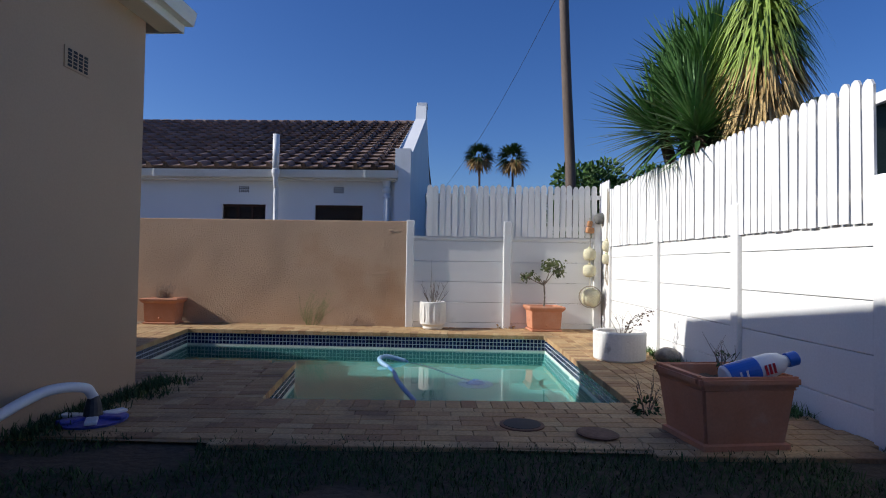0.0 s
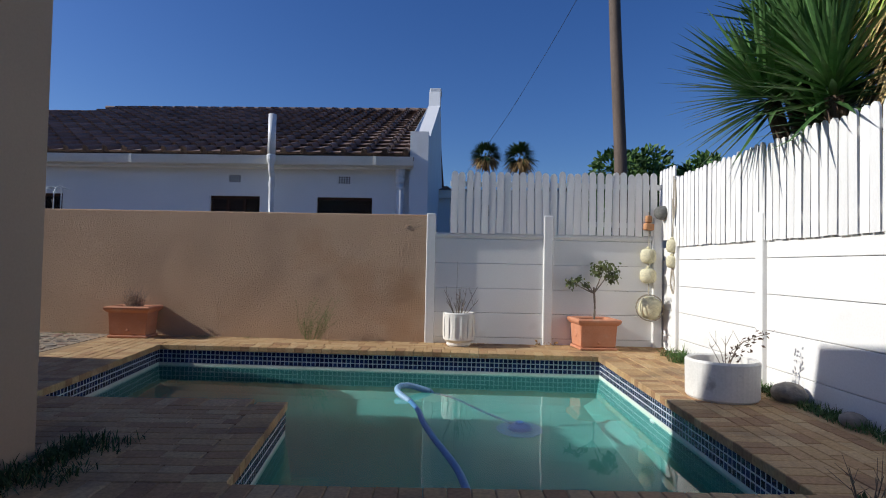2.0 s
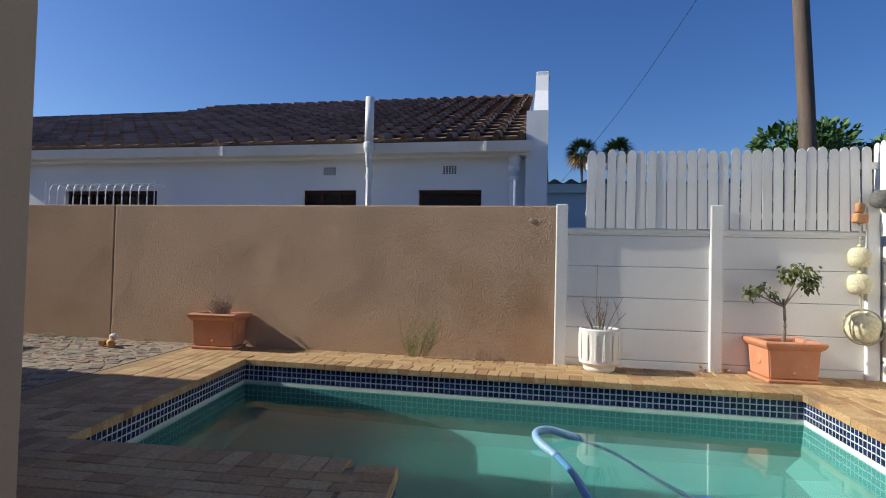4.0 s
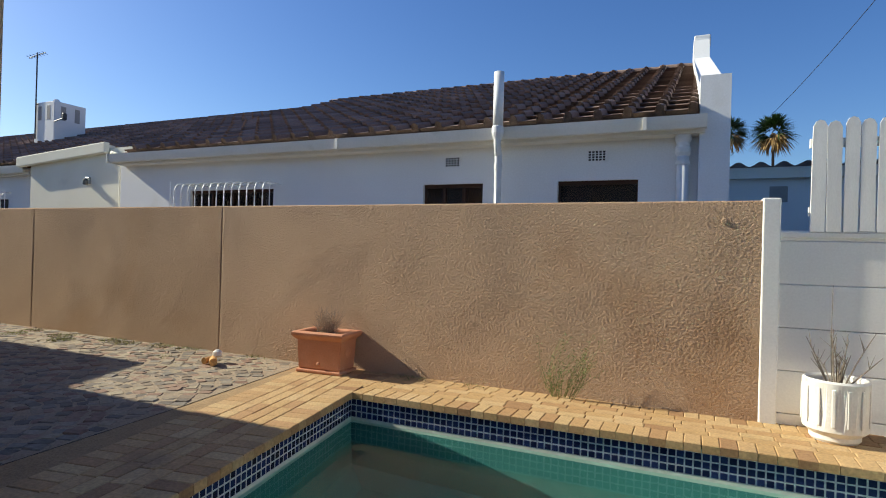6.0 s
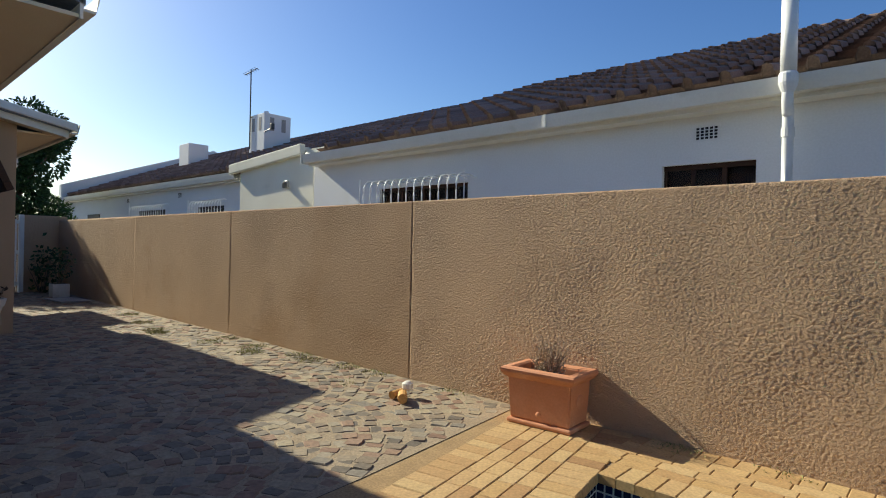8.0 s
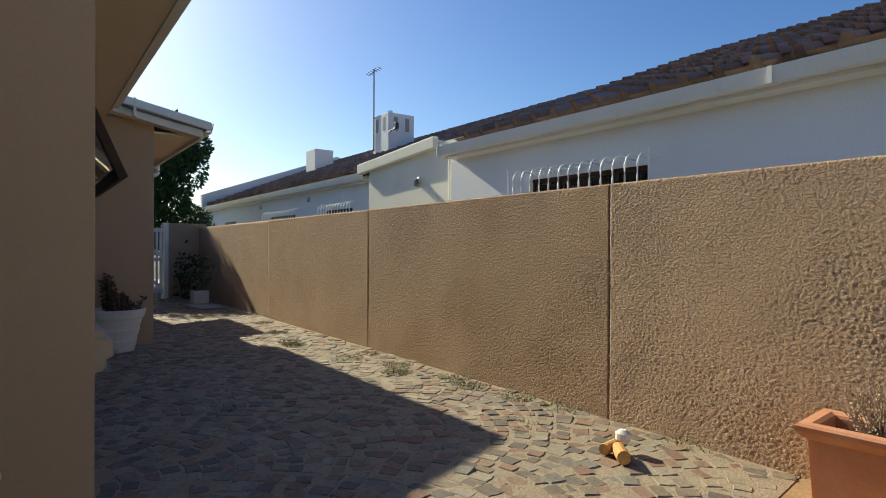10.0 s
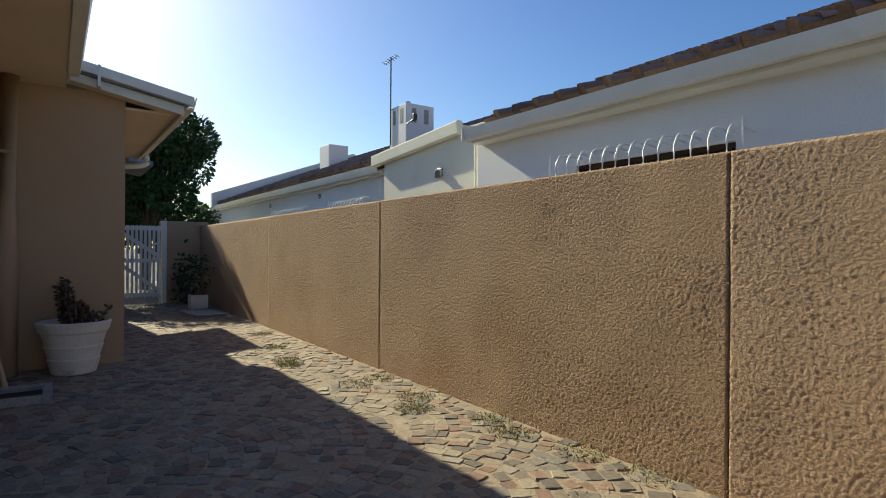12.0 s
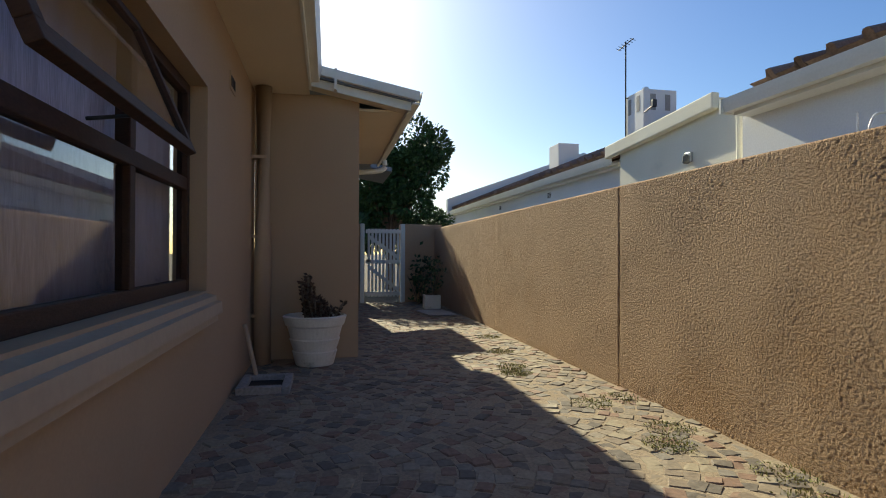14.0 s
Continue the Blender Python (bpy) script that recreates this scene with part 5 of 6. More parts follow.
trough_planter(pose(-4.80, 9.585, 0, 0, 0, 4), 0.50, 0.31, 0.43, "terracotta trough planter with a wide rolled lip by the tan wall")
wood, lv = twigs(bmesh.new(), (0, 0, 0), 44, 0.36, 0.17, r, 0.003), bmesh.new()
for _ in range(1100):
    a = r.uniform(0, 6.28)
    p = Vector((math.cos(a) * r.uniform(0, 0.15), math.sin(a) * r.uniform(0, 0.08), r.uniform(0.02, 0.30) * r.uniform(0.4, 1.0)))
    leaf(lv, p, (r.uniform(-1, 1), r.uniform(-1, 1), r.uniform(0, 1.5)), 0.023, r)
plant("dry_shrub", pose(-4.80, 9.585, 0.345), wood, lv, material("grey_dry_leaf", (0.42, 0.33, 0.25), (0.31, 0.25, 0.18), bump=0, random_tint=0.3, island=True), "dry greyish brown shrub in the trough", "shrub", material("pale_dry_stem", (0.36, 0.27, 0.20), (0.26, 0.19, 0.14), bump=0))
# fluted white pot with bare twigs
round_pot(pose(-0.24, 9.60, 0), [(0.15, 0), (0.165, 0.02), (0.165, 0.05), (0.21, 0.09), (0.215, 0.2), (0.215, 0.44), (0.20, 0.455), (0.18, 0.44), (0.175, 0.36)],
          "white fluted concrete pot, stained", wobble=lambda a, z: 1 - (0.05 * max(0.0, math.sin(a * 11)) if 0.15 < z < 0.4 else 0), soil_r=0.175, soil_z=0.37, seg=88)
for ob in bpy.data.objects:
    if ob.name == "flower_pot":
        for i in range(14):
            a = i * 2 * math.pi / 14
            f = part("flute", a_box(-0.012, 0.012, -0.006, 0.006, 0, 0.27, bevel=0.005), WHITE_POT, ob)
            f.matrix_basis = pose(0.214 * math.cos(a), 0.214 * math.sin(a), 0.13, 0, 0, math.degrees(a) + 90)
plant("bare_twigs", pose(-0.24, 9.60, 0.36), tube(twigs(bmesh.new(), (0, 0, 0), 15, 0.46, 0.26, r, 0.007), curve_points([(-0.02, 0, 0), (-0.035, 0, 0.3), (-0.03, 0.01, 0.78)], 4), 0.005, 5, 0.4), None, None, "bare forked twigs in the fluted pot", "plant")
# terracotta box with a small tree
trough_planter(pose(1.60, 9.70, 0, 0, 0, 7), 0.47, 0.43, 0.41, "square terracotta planter with round ornaments and a wide lip")
wood, lv = bmesh.new(), bmesh.new()
tube(wood, curve_points([(0, 0, 0), (0.015, 0, 0.22), (0.0, 0, 0.5)], 4), 0.017, 8, 0.8)
for tip in ((0.13, 0, 0.76), (0.22, 0.05, 0.70), (-0.24, 0, 0.62), (-0.30, -0.03, 0.56), (-0.08, 0, 0.56)):
    tube(wood, curve_points([(0, 0, 0.42), (tip[0] * 0.4, tip[1], 0.42 + (tip[2] - 0.42) * 0.35), tip], 4), 0.011, 6, 0.5)
for c, rad, k in (((0.12, 0, 0.80), (0.12, 0.1, 0.07), 52), ((0.25, 0.03, 0.68), (0.08, 0.08, 0.11), 50), ((0.03, 0, 0.73), (0.08, 0.08, 0.06), 24), ((-0.30, 0, 0.57), (0.08, 0.07, 0.06), 34), ((-0.12, 0, 0.55), (0.05, 0.05, 0.03), 8), ((-0.2, 0, 0.63), (0.05, 0.05, 0.04), 12)):
    for _ in range(k * 2):
        p = Vector((r.gauss(c[0], rad[0] * 0.55), r.gauss(c[1], rad[1] * 0.55), r.gauss(c[2], rad[2] * 0.5)))
        leaf(lv, p, (r.uniform(-0.7, 0.7), r.uniform(-0.7, 0.7), r.uniform(-1.2, -0.1)), 0.062 * r.uniform(0.7, 1.2), r)
plant("small_tree", pose(1.60, 9.70, 0.33), wood, lv, material("olive_leaf", (0.10, 0.125, 0.035), (0.15, 0.17, 0.055), scale=4, bump=0, rough=0.6, random_tint=0.35, island=True), "small forked tree with drooping green leaves", "tree")
# broad white pot in the sun
round_pot(pose(2.10, 6.88, 0), [(0.28, 0), (0.295, 0.02), (0.30, 0.315), (0.285, 0.335), (0.255, 0.325), (0.25, 0.25)], "broad white pot with flaking paint", soil_r=0.252, soil_z=0.25, seg=40)
wood, lv = twigs(bmesh.new(), (0, 0, 0), 5, 0.3, 0.16, r, 0.005), bmesh.new()
tube(wood, curve_points([(0.02, 0, 0), (0.1, -0.02, 0.2), (0.24, -0.03, 0.28), (0.36, -0.02, 0.31)], 4), 0.005, 5, 0.5)
for _ in range(60):
    t = r.random()
    leaf(lv, (0.36 * t + r.uniform(-0.05, 0.05), r.uniform(-0.06, 0.06), 0.06 + 0.27 * t + r.uniform(-0.05, 0.05)), (r.uniform(-1, 1), r.uniform(-1, 1), r.uniform(-0.5, 1)), 0.04, r)
plant("straggly_plant", pose(2.12, 6.86, 0.25), wood, lv, RED_LEAF, "straggly dark stems in the white pot")
# large terracotta box with a bottle
square_pot(pose(1.94, 3.84, 0, 0, 0, 10), 0.62, 0.54, 0.43, "large square terracotta planter in shade")
wood = twigs(bmesh.new(), (0, 0, 0), 7, 0.17, 0.08, r, 0.005)
lv = bmesh.new()
leaf_clump(lv, (0, 0, 0.1), (0.06, 0.06, 0.06), 40, 0.03, r)
plant("small_weed", pose(2.02, 4.0, 0.36), wood, lv, DARK_LEAF, "small dry weed in the large planter")
bottle = thing("plastic_bottle", pose(1.88, 3.70, 0.405, 0, 74, 4), "blue and white plastic bottle lying on the planter", "bottle")
part("body", lathe(bmesh.new(), [(0.06, 0), (0.072, 0.01), (0.074, 0.13), (0.07, 0.15), (0.074, 0.17), (0.074, 0.30), (0.06, 0.36), (0.035, 0.39), (0.033, 0.42)], 24), WHITE_PLASTIC, bottle, smooth=True)
part("cap", lathe(bmesh.new(), [(0.042, 0.405), (0.044, 0.41), (0.044, 0.465), (0.036, 0.472)], 20), BLUE_PLASTIC, bottle, "blue screw cap")
part("label", lathe(bmesh.new(), [(0.0752, 0.02), (0.0756, 0.025), (0.0756, 0.20), (0.0752, 0.205)], 24), BLUE_PLASTIC, bottle, "blue label band")
for i, (z, w) in enumerate(((0.225, 0.02), (0.25, 0.028), (0.275, 0.018))):
    q = part("label_bar", a_box(-0.03, 0.03, -0.0775, -0.073, z, z + 0.014), RED_INK, bottle)
    q = part("label_bar", a_box(0.073, 0.0775, -0.03, 0.03, z, z + w * 0.5), RED_INK, bottle)
for z in (0.07, 0.11):
    part("label_bar", a_box(-0.03, 0.03, -0.0785, -0.075, z, z + 0.012), WHITE_PLASTIC, bottle)
# ribbed white pots beside the house
RIBBED = [(0.19, 0), (0.2, 0.01), (0.235, 0.15), (0.225, 0.16), (0.265, 0.28), (0.255, 0.29), (0.29, 0.41), (0.31, 0.43), (0.33, 0.50), (0.335, 0.52), (0.31, 0.53), (0.295, 0.45)]
round_pot(pose(-11.93, 7.12, 0), RIBBED, "large ribbed white pot beside the porch wall", WHITE_POT, soil_r=0.298, soil_z=0.46)
lv, wood = bmesh.new(), bmesh.new()
for cx, cy, tall, wide in ((-0.13, -0.10, 0.50, 0.12), (0.14, 0.06, 0.30, 0.15), (0.0, 0.12, 0.22, 0.2)):
    for i in range(9):
        a, s = r.uniform(0, 6.28), wide * math.sqrt(r.random())
        foot = Vector((cx * 0.8 + math.cos(a) * s * 0.4, cy * 0.8 + math.sin(a) * s * 0.4, 0))
        top = Vector((cx + math.cos(a) * s, cy + math.sin(a) * s, tall * r.uniform(0.6, 1.0)))
        tube(wood, [foot, top], 0.013, 6, 0.8)
        for k in range(36):
            leaf(lv, foot.lerp(top, r.uniform(0.2, 1.04)), (r.uniform(-1, 1), r.uniform(-1, 1), r.uniform(-0.1, 0.8)), 0.06, r)
plant("succulent", pose(-11.93, 7.12, 0.45), wood, lv, RED_LEAF, "dark reddish succulent in the ribbed pot")
big = round_pot(pose(-6.22, 5.82, 0), [(k * 1.0, z * 1.04) for k, z in RIBBED], "ribbed white pot in the recess", WHITE_POT, soil_r=0.298, soil_z=0.48)

# ---------------------------------------------------------------- small things round the pool
lid = thing("manhole", pose(0.70, 4.02, 0.002), "round brown manhole in the paving", "manhole")
part("ring", lathe(bmesh.new(), [(0.15, -0.01), (0.15, 0.006), (0.13, 0.008)], 28), LID, lid)
part("cover", lathe(bmesh.new(), [(0.125, -0.01), (0.125, 0.010), (0.02, 0.012)], 28), BLACK, lid)
disc = link_mesh("loose_lid", lathe(bmesh.new(), [(0.13, 0.001), (0.135, 0.010), (0.12, 0.016), (0.03, 0.018)], 26), LID)
disc.matrix_basis = pose(1.16, 3.84, 0.004, 0, 2, 0)
tagged(disc, "loose round reddish brown lid lying on the bricks", "lid")
for x, y, s in ((2.63, 6.8, 0.14), (2.66, 6.05, 0.09)):
    bm = bmesh.new()
    bmesh.ops.create_icosphere(bm, subdivisions=3, radius=s)
    for v in bm.verts:
        v.co *= 1 + 0.18 * noise.noise(v.co * 9)
        v.co.z *= 0.7
    ob = link_mesh("stone", bm, ROCK, smooth=True)
    ob.matrix_basis = pose(x, y, s * 0.45)
    tagged(ob, "rounded grey field stone by the wall", "stone")
toy = thing("wooden_toy", pose(-6.05, 9.27, 0), "broken orange wooden chew toy on the cobbles", "toy")
part("stick", tube(bmesh.new(), [(-0.02, -0.03, 0.04), (0.12, -0.16, 0.05)], 0.042, 12), TOY, toy)
part("stick", tube(bmesh.new(), [(-0.08, 0.03, 0.04), (-0.06, -0.12, 0.04)], 0.035, 12), TOY, toy)
part("knob", lathe(bmesh.new(), [(0.03, 0), (0.05, 0.02), (0.05, 0.06), (0.02, 0.08)], 14, (-0.04, 0.05, 0.06)), WHITE_POT, toy, "pale round end")
# pool cleaner and its hose
hose = thing("pool_hose", pose(0, 0, 0), "pale blue pool hose floating in a loop", "hose")
part("hose_end", tube(bmesh.new(), curve_points([(-0.66, 7.45, -0.27), (-0.80, 7.62, -0.22), (-0.82, 7.74, -0.19), (-0.72, 7.84, -0.19), (-0.5, 7.88, -0.25)], 8), 0.031, 12), PALE_HOSE, hose, "pale bent hose end", smooth=True)
part("hose_run", tube(bmesh.new(), curve_points([(-0.05, 5.0, -0.27), (-0.15, 5.6, -0.265), (-0.36, 6.3, -0.265), (-0.48, 6.75, -0.265), (-0.55, 7.1, -0.268), (-0.66, 7.45, -0.27)], 8), 0.028, 10), DARK_HOSE, hose, "blue hose on the water", smooth=True)
part("hose_run", tube(bmesh.new(), curve_points([(-0.5, 7.88, -0.25), (-0.25, 7.9, -0.5), (0.05, 7.9, -0.95), (0.36, 7.86, -1.28)], 8), 0.026, 10), PALE_HOSE, hose, "pale hose under water", smooth=True)
clean = thing("pool_cleaner", pose(0.45, 7.84, POOL_Z), "blue pool cleaner on the pool floor", "pool cleaner")
part("body", lathe(bmesh.new(), [(0.1, 0.03), (0.13, 0.05), (0.11, 0.12), (0.05, 0.18), (0.04, 0.24)], 18), BLUE_PLASTIC, clean)
part("disc", lathe(bmesh.new(), [(0.24, 0.004), (0.24, 0.02), (0.1, 0.03)], 24), DARK_HOSE, clean)
leaf_trap = thing("skimmer_port", pose(1.585, 7.1, -0.36, 0, -90, 2), "round white inlet in the pool wall", "inlet")
part("ring", lathe(bmesh.new(), [(0.05, 0), (0.05, 0.012), (0.035, 0.016)], 18), WHITE_PLASTIC, leaf_trap)
# hose and cleaner head left on the bricks beside the house
head = thing("suction_cleaner", pose(-2.12, 3.82, 0.0), "purple and white pool cleaner head on the bricks", "pool cleaner")
part("plate", lathe(bmesh.new(), [(0.2, 0.004), (0.21, 0.02), (0.12, 0.03)], 20), PURPLE, head)
for a in range(0, 360, 60):
    q = part("fin", a_box(0.06, 0.21, -0.035, 0.035, 0.028, 0.05, bevel=0.006), WHITE_PLASTIC if a % 120 else PURPLE, head)
    q.matrix_basis = pose(0, 0, 0, 0, 0, a)
part("neck", lathe(bmesh.new(), [(0.06, 0.03), (0.05, 0.1), (0.035, 0.17)], 14), DARK_METAL, head)
vac = link_mesh("vacuum_hose", tube(bmesh.new(), curve_points([(-2.12, 3.82, 0.16), (-2.14, 3.74, 0.24), (-2.22, 3.5, 0.26), (-2.28, 3.15, 0.16), (-2.31, 2.8, 0.04), (-2.33, 2.3, 0.035), (-2.25, 1.6, 0.03)], 8), 0.032, 10), WHITE_PLASTIC, smooth=True)
tagged(vac, "white ribbed vacuum hose arching from the cleaner head", "hose")


# ---------------------------------------------------------------- buoys and ropes in the corner
def buoy(m, radius, height, label, mat=BUOY):
    t = thing("buoy", m, label, "buoy", "buoys on ropes")
    part("float", lathe(bmesh.new(), [(radius * 0.3, -height / 2), (radius * 0.8, -height * 0.42), (radius, -height * 0.2), (radius, height * 0.2), (radius * 0.8, height * 0.42), (radius * 0.3, height / 2)], 20), mat, t, smooth=True)
    part("eye", lathe(bmesh.new(), [(0.02, height / 2), (0.03, height / 2 + 0.01), (0.015, height / 2 + 0.03)], 10), mat, t)
    return t


buoy(pose(2.40, 9.93, 1.28), 0.105, 0.21, "yellowed plastic fishing buoy on a rope")
buoy(pose(2.40, 9.93, 1.0), 0.11, 0.21, "yellowed plastic fishing buoy on a rope")
buoy(pose(2.42, 9.90, 0.55, 20, 10, 0), 0.15, 0.29, "large pale buoy with a rope loop")
buoy(pose(2.57, 9.86, 1.885, 0, 82, 20), 0.095, 0.21, "dark grey oval buoy under the fence", GREY_BUOY)
buoy(pose(2.585, 9.52, 1.41), 0.075, 0.18, "small off-white buoy on a grey rope")
buoy(pose(2.585, 9.52, 1.20), 0.075, 0.17, "small grey buoy on a grey rope")
for z, s in ((1.69, 0.065), (1.80, 0.042)):
    c = link_mesh("cork_float", a_box(-s, s, -s * 0.8, s * 0.8, -0.05, 0.05, bevel=0.02), CORK)
    c.matrix_basis = pose(2.40, 9.93, z, 0, 5, 12)
    tagged(c, "faded orange cork float on the rope", "float")
for pts, rad in (([(2.40, 9.93, 1.9), (2.41, 9.94, 1.5), (2.40, 9.93, 1.15), (2.41, 9.92, 0.72)], 0.009), ([(2.60, 9.52, 2.35), (2.59, 9.5, 1.9), (2.585, 9.52, 1.5)], 0.009),
                 ([(2.585, 9.52, 1.12), (2.60, 9.47, 0.95), (2.60, 9.5, 0.78), (2.58, 9.55, 0.9), (2.585, 9.53, 1.1)], 0.012),
                 ([(2.66, 9.9, 1.98), (2.64, 9.7, 2.1), (2.60, 9.55, 1.95), (2.59, 9.5, 1.78), (2.60, 9.45, 1.95), (2.61, 9.5, 2.3)], 0.012)):
    rp = link_mesh("rope", tube(bmesh.new(), curve_points(pts, 6), rad, 6), ROPE)
    tagged(rp, "weathered rope hanging on the white wall", "rope")
ring = [(2.40 + 0.19 * math.sin(a), 9.84 + 0.03 * math.cos(a), 0.56 + 0.18 * math.cos(a)) for a in [k * math.pi / 10 for k in range(21)]]
tagged(link_mesh("rope", tube(bmesh.new(), ring, 0.010, 6), ROPE), "worn rope loop round the large buoy", "rope")

# ---------------------------------------------------------------- the far end of the path
bx = thing("planter", pose(-17.75, 9.45, 0), "small white box planter at the end of the path", "planter")
part("body", a_box(-0.17, 0.17, -0.17, 0.17, 0, 0.3, bevel=0.015), WHITE_POT, bx)
part("soil", a_box(-0.14, 0.14, -0.14, 0.14, 0.29, 0.305), SOIL, bx)
wood, lv = twigs(bmesh.new(), (0, 0, 0), 9, 0.8, 0.25, r, 0.008), bmesh.new()
for _ in range(160):
    leaf(lv, (r.gauss(0, 0.14), r.gauss(0, 0.14), r.uniform(0.1, 0.8)), (r.uniform(-1, 1), r.uniform(-1, 1), r.uniform(-0.5, 1)), 0.09, r)
plant("shrub", pose(-17.75, 9.45, 0.3), wood, lv, DARK_LEAF, "thin dark shrub in the white box", "shrub")
wood, lv = twigs(bmesh.new(), (0, 0, 0), 7, 1.2, 0.3, r, 0.012), bmesh.new()
for _ in range(110):
    leaf(lv, (r.gauss(0, 0.12), r.gauss(0, 0.12), abs(r.gauss(0.6, 0.35))), (r.uniform(-1, 1), r.uniform(-1, 1), r.uniform(-0.8, 1)), 0.14, r)
plant("climbing_shrub", pose(-19.1, 9.42, -0.02), wood, lv, DARK_LEAF, "dark leafy shrub against the wall by the gate", "shrub")
mat_slab = link_mesh("loose_slab", a_box(-0.5, 0.5, -0.28, 0.28, 0.0, 0.03, bevel=0.008), CONCRETE)
mat_slab.matrix_basis = pose(-16.7, 9.35, 0.004, 0, 0, 5)
tagged(mat_slab, "flat grey slab on the cobbles", "slab")


# ---------------------------------------------------------------- weeds and grass
def tuft(bm, x, y, count, height, spread, rnd, z=0.0):
    for _ in range(count):
        a = rnd.uniform(0, 2 * math.pi)
        s = spread * math.sqrt(rnd.random())
        blade(bm, (x + s * math.cos(a), y + s * math.sin(a), z), (rnd.gauss(0, 0.5), rnd.gauss(0, 0.5), 1), height * rnd.uniform(0.4, 1.1), 0.009, rnd.uniform(0.1, 0.7), 3)


bm = bmesh.new()
for i in range(120):
    y = r.uniform(4.4, 9.2)
    tuft(bm, 2.64 - (y - 7) * 0.04 + r.uniform(-0.07, 0.03), y, 26, 0.13, 0.08, r)
tuft(bm, 2.5, 9.15, 150, 0.22, 0.17, r)
for k in range(9):
    tuft(bm, 2.50 + r.gauss(0, 0.07), 8.75 + r.gauss(0, 0.16), 45, 0.2, 0.1, r)
tagged(link_mesh("grass_strip", bm, LEAF), "green grass tufts along the white wall", "grass", kind="stuff")
bm = bmesh.new()
for i in range(90):
    tuft(bm, -2.38 + abs(r.gauss(0, 0.12)), r.uniform(3.4, 5.15), 24, 0.12, 0.09, r)
tagged(link_mesh("grass_strip", bm, GRASS), "grass along the foot of the house wall", "grass", kind="stuff")
bm = bmesh.new()
for x, y, k in ((-8.0, 9.6, 60), (-8.35, 9.68, 50), (-8.9, 9.35, 80), (-9.2, 9.55, 50), (-10.0, 9.62, 40), (-7.45, 9.72, 40), (-11.1, 9.1, 110), (-11.4, 9.15, 80), (-12.3, 9.3, 80), (-9.9, 9.3, 50), (-5.9, 9.77, 26), (-3.9, 9.78, 30), (-3.2, 9.79, 16), (-7.0, 9.76, 30), (-13.5, 9.5, 60), (-6.9, 9.2, 10)):
    tuft(bm, x, y, k * 3, 0.05, 0.17, r, -0.005)
    for _ in range(k):
        leaf(bm, (x + r.gauss(0, 0.1), y + r.gauss(0, 0.06), 0.01), (r.uniform(-1, 1), r.uniform(-1, 1), r.uniform(0.1, 0.5)), 0.02, r)
tagged(link_mesh("weeds", bm, material("weed_leaf", (0.23, 0.24, 0.085), (0.33, 0.28, 0.13), scale=3, bump=0, random_tint=0.35, island=True)), "small weeds growing between the cobbles", "weeds", kind="stuff")
wood, lv = bmesh.new(), bmesh.new()
for i in range(30):
    x0 = r.uniform(-0.2, 0.22)
    h = r.uniform(0.2, 0.62)
    lean = r.uniform(-0.08, 0.30)
    pts = curve_points([(x0 * 0.5, 0, 0), (x0 + lean * 0.3, -0.03, h * 0.5), (x0 + lean, -0.05 + r.uniform(-0.03, 0.03), h)], 4)
    tube(lv, pts, 0.0025, 4, 0.5)
    for p in pts[2:]:
        for _ in range(3):
            leaf(lv, p + Vector((r.gauss(0, 0.015), r.uniform(-0.02, 0.01), r.gauss(0, 0.015))), (r.uniform(-1, 1), r.uniform(-0.6, 0.3), r.uniform(-0.2, 1)), 0.02, r)
plant("wild_fennel", pose(-2.30, 9.76, 0), None, lv, material("fennel_leaf", (0.22, 0.27, 0.10), (0.28, 0.27, 0.13), bump=0, random_tint=0.3, island=True), "thin feathery weed growing against the tan wall", "weed")
wood, lv = twigs(bmesh.new(), (0, 0, 0), 8, 0.26, 0.09, r, 0.004), bmesh.new()
leaf_clump(lv, (0, 0, 0.05), (0.09, 0.08, 0.06), 130, 0.04, r)
weed = plant("weed", pose(1.64, 4.40, 0), wood, lv, DARK_LEAF, "dark weed with thin stalks between the bricks", "weed")
weed.children[0]["kind"] = "stuff"
wood, lv = bmesh.new(), bmesh.new()
leaf_clump(lv, (0, 0, 0.03), (0.16, 0.07, 0.04), 60, 0.05, r)
plant("dry_leaves", pose(0.98, 9.9, 0), None, lv, DRY_LEAF, "few dry leaves blown against the wall", "leaves")
bm = bmesh.new()
for _ in range(17000):
    x, y = r.uniform(-2.5, 2.85), 3.58 + r.gauss(0, 0.08) - abs(r.gauss(0, 0.8))
    if y > -0.2 and noise.noise((x * 1.7, y * 1.7, 0)) > -0.25:
        blade(bm, (x, y, -0.03), (r.gauss(0, 0.7), r.gauss(0, 0.7), 1), r.uniform(0.03, 0.10), 0.008, 0.3, 2)
tagged(link_mesh("lawn", bm, GRASS), "thin patchy lawn in shade", "grass", kind="stuff")


# ---------------------------------------------------------------- bricks round the pool
r = random.Random(77)
BRICK_MESH = [piece_mesh("brick", 0.2255, 0.1105, 0.055, 0.004 + 0.001 * i, BRICK) for i in range(3)]
HALF_MESH = piece_mesh("brick", 0.110, 0.1105, 0.055, 0.005, BRICK)
COPING_MESH = [piece_mesh("brick", 0.114, 0.229, 0.062, 0.005 + 0.001 * i, BRICK) for i in range(2)]
laid, rest = [0], []


def lay(me, m):
    c = m.translation
    if c.x < -0.9 and c.y > 7.55 and laid[0] < 300:
        place_piece("brick", me, m, paving)
        laid[0] += 1
    else:
        rest.append((me, m))


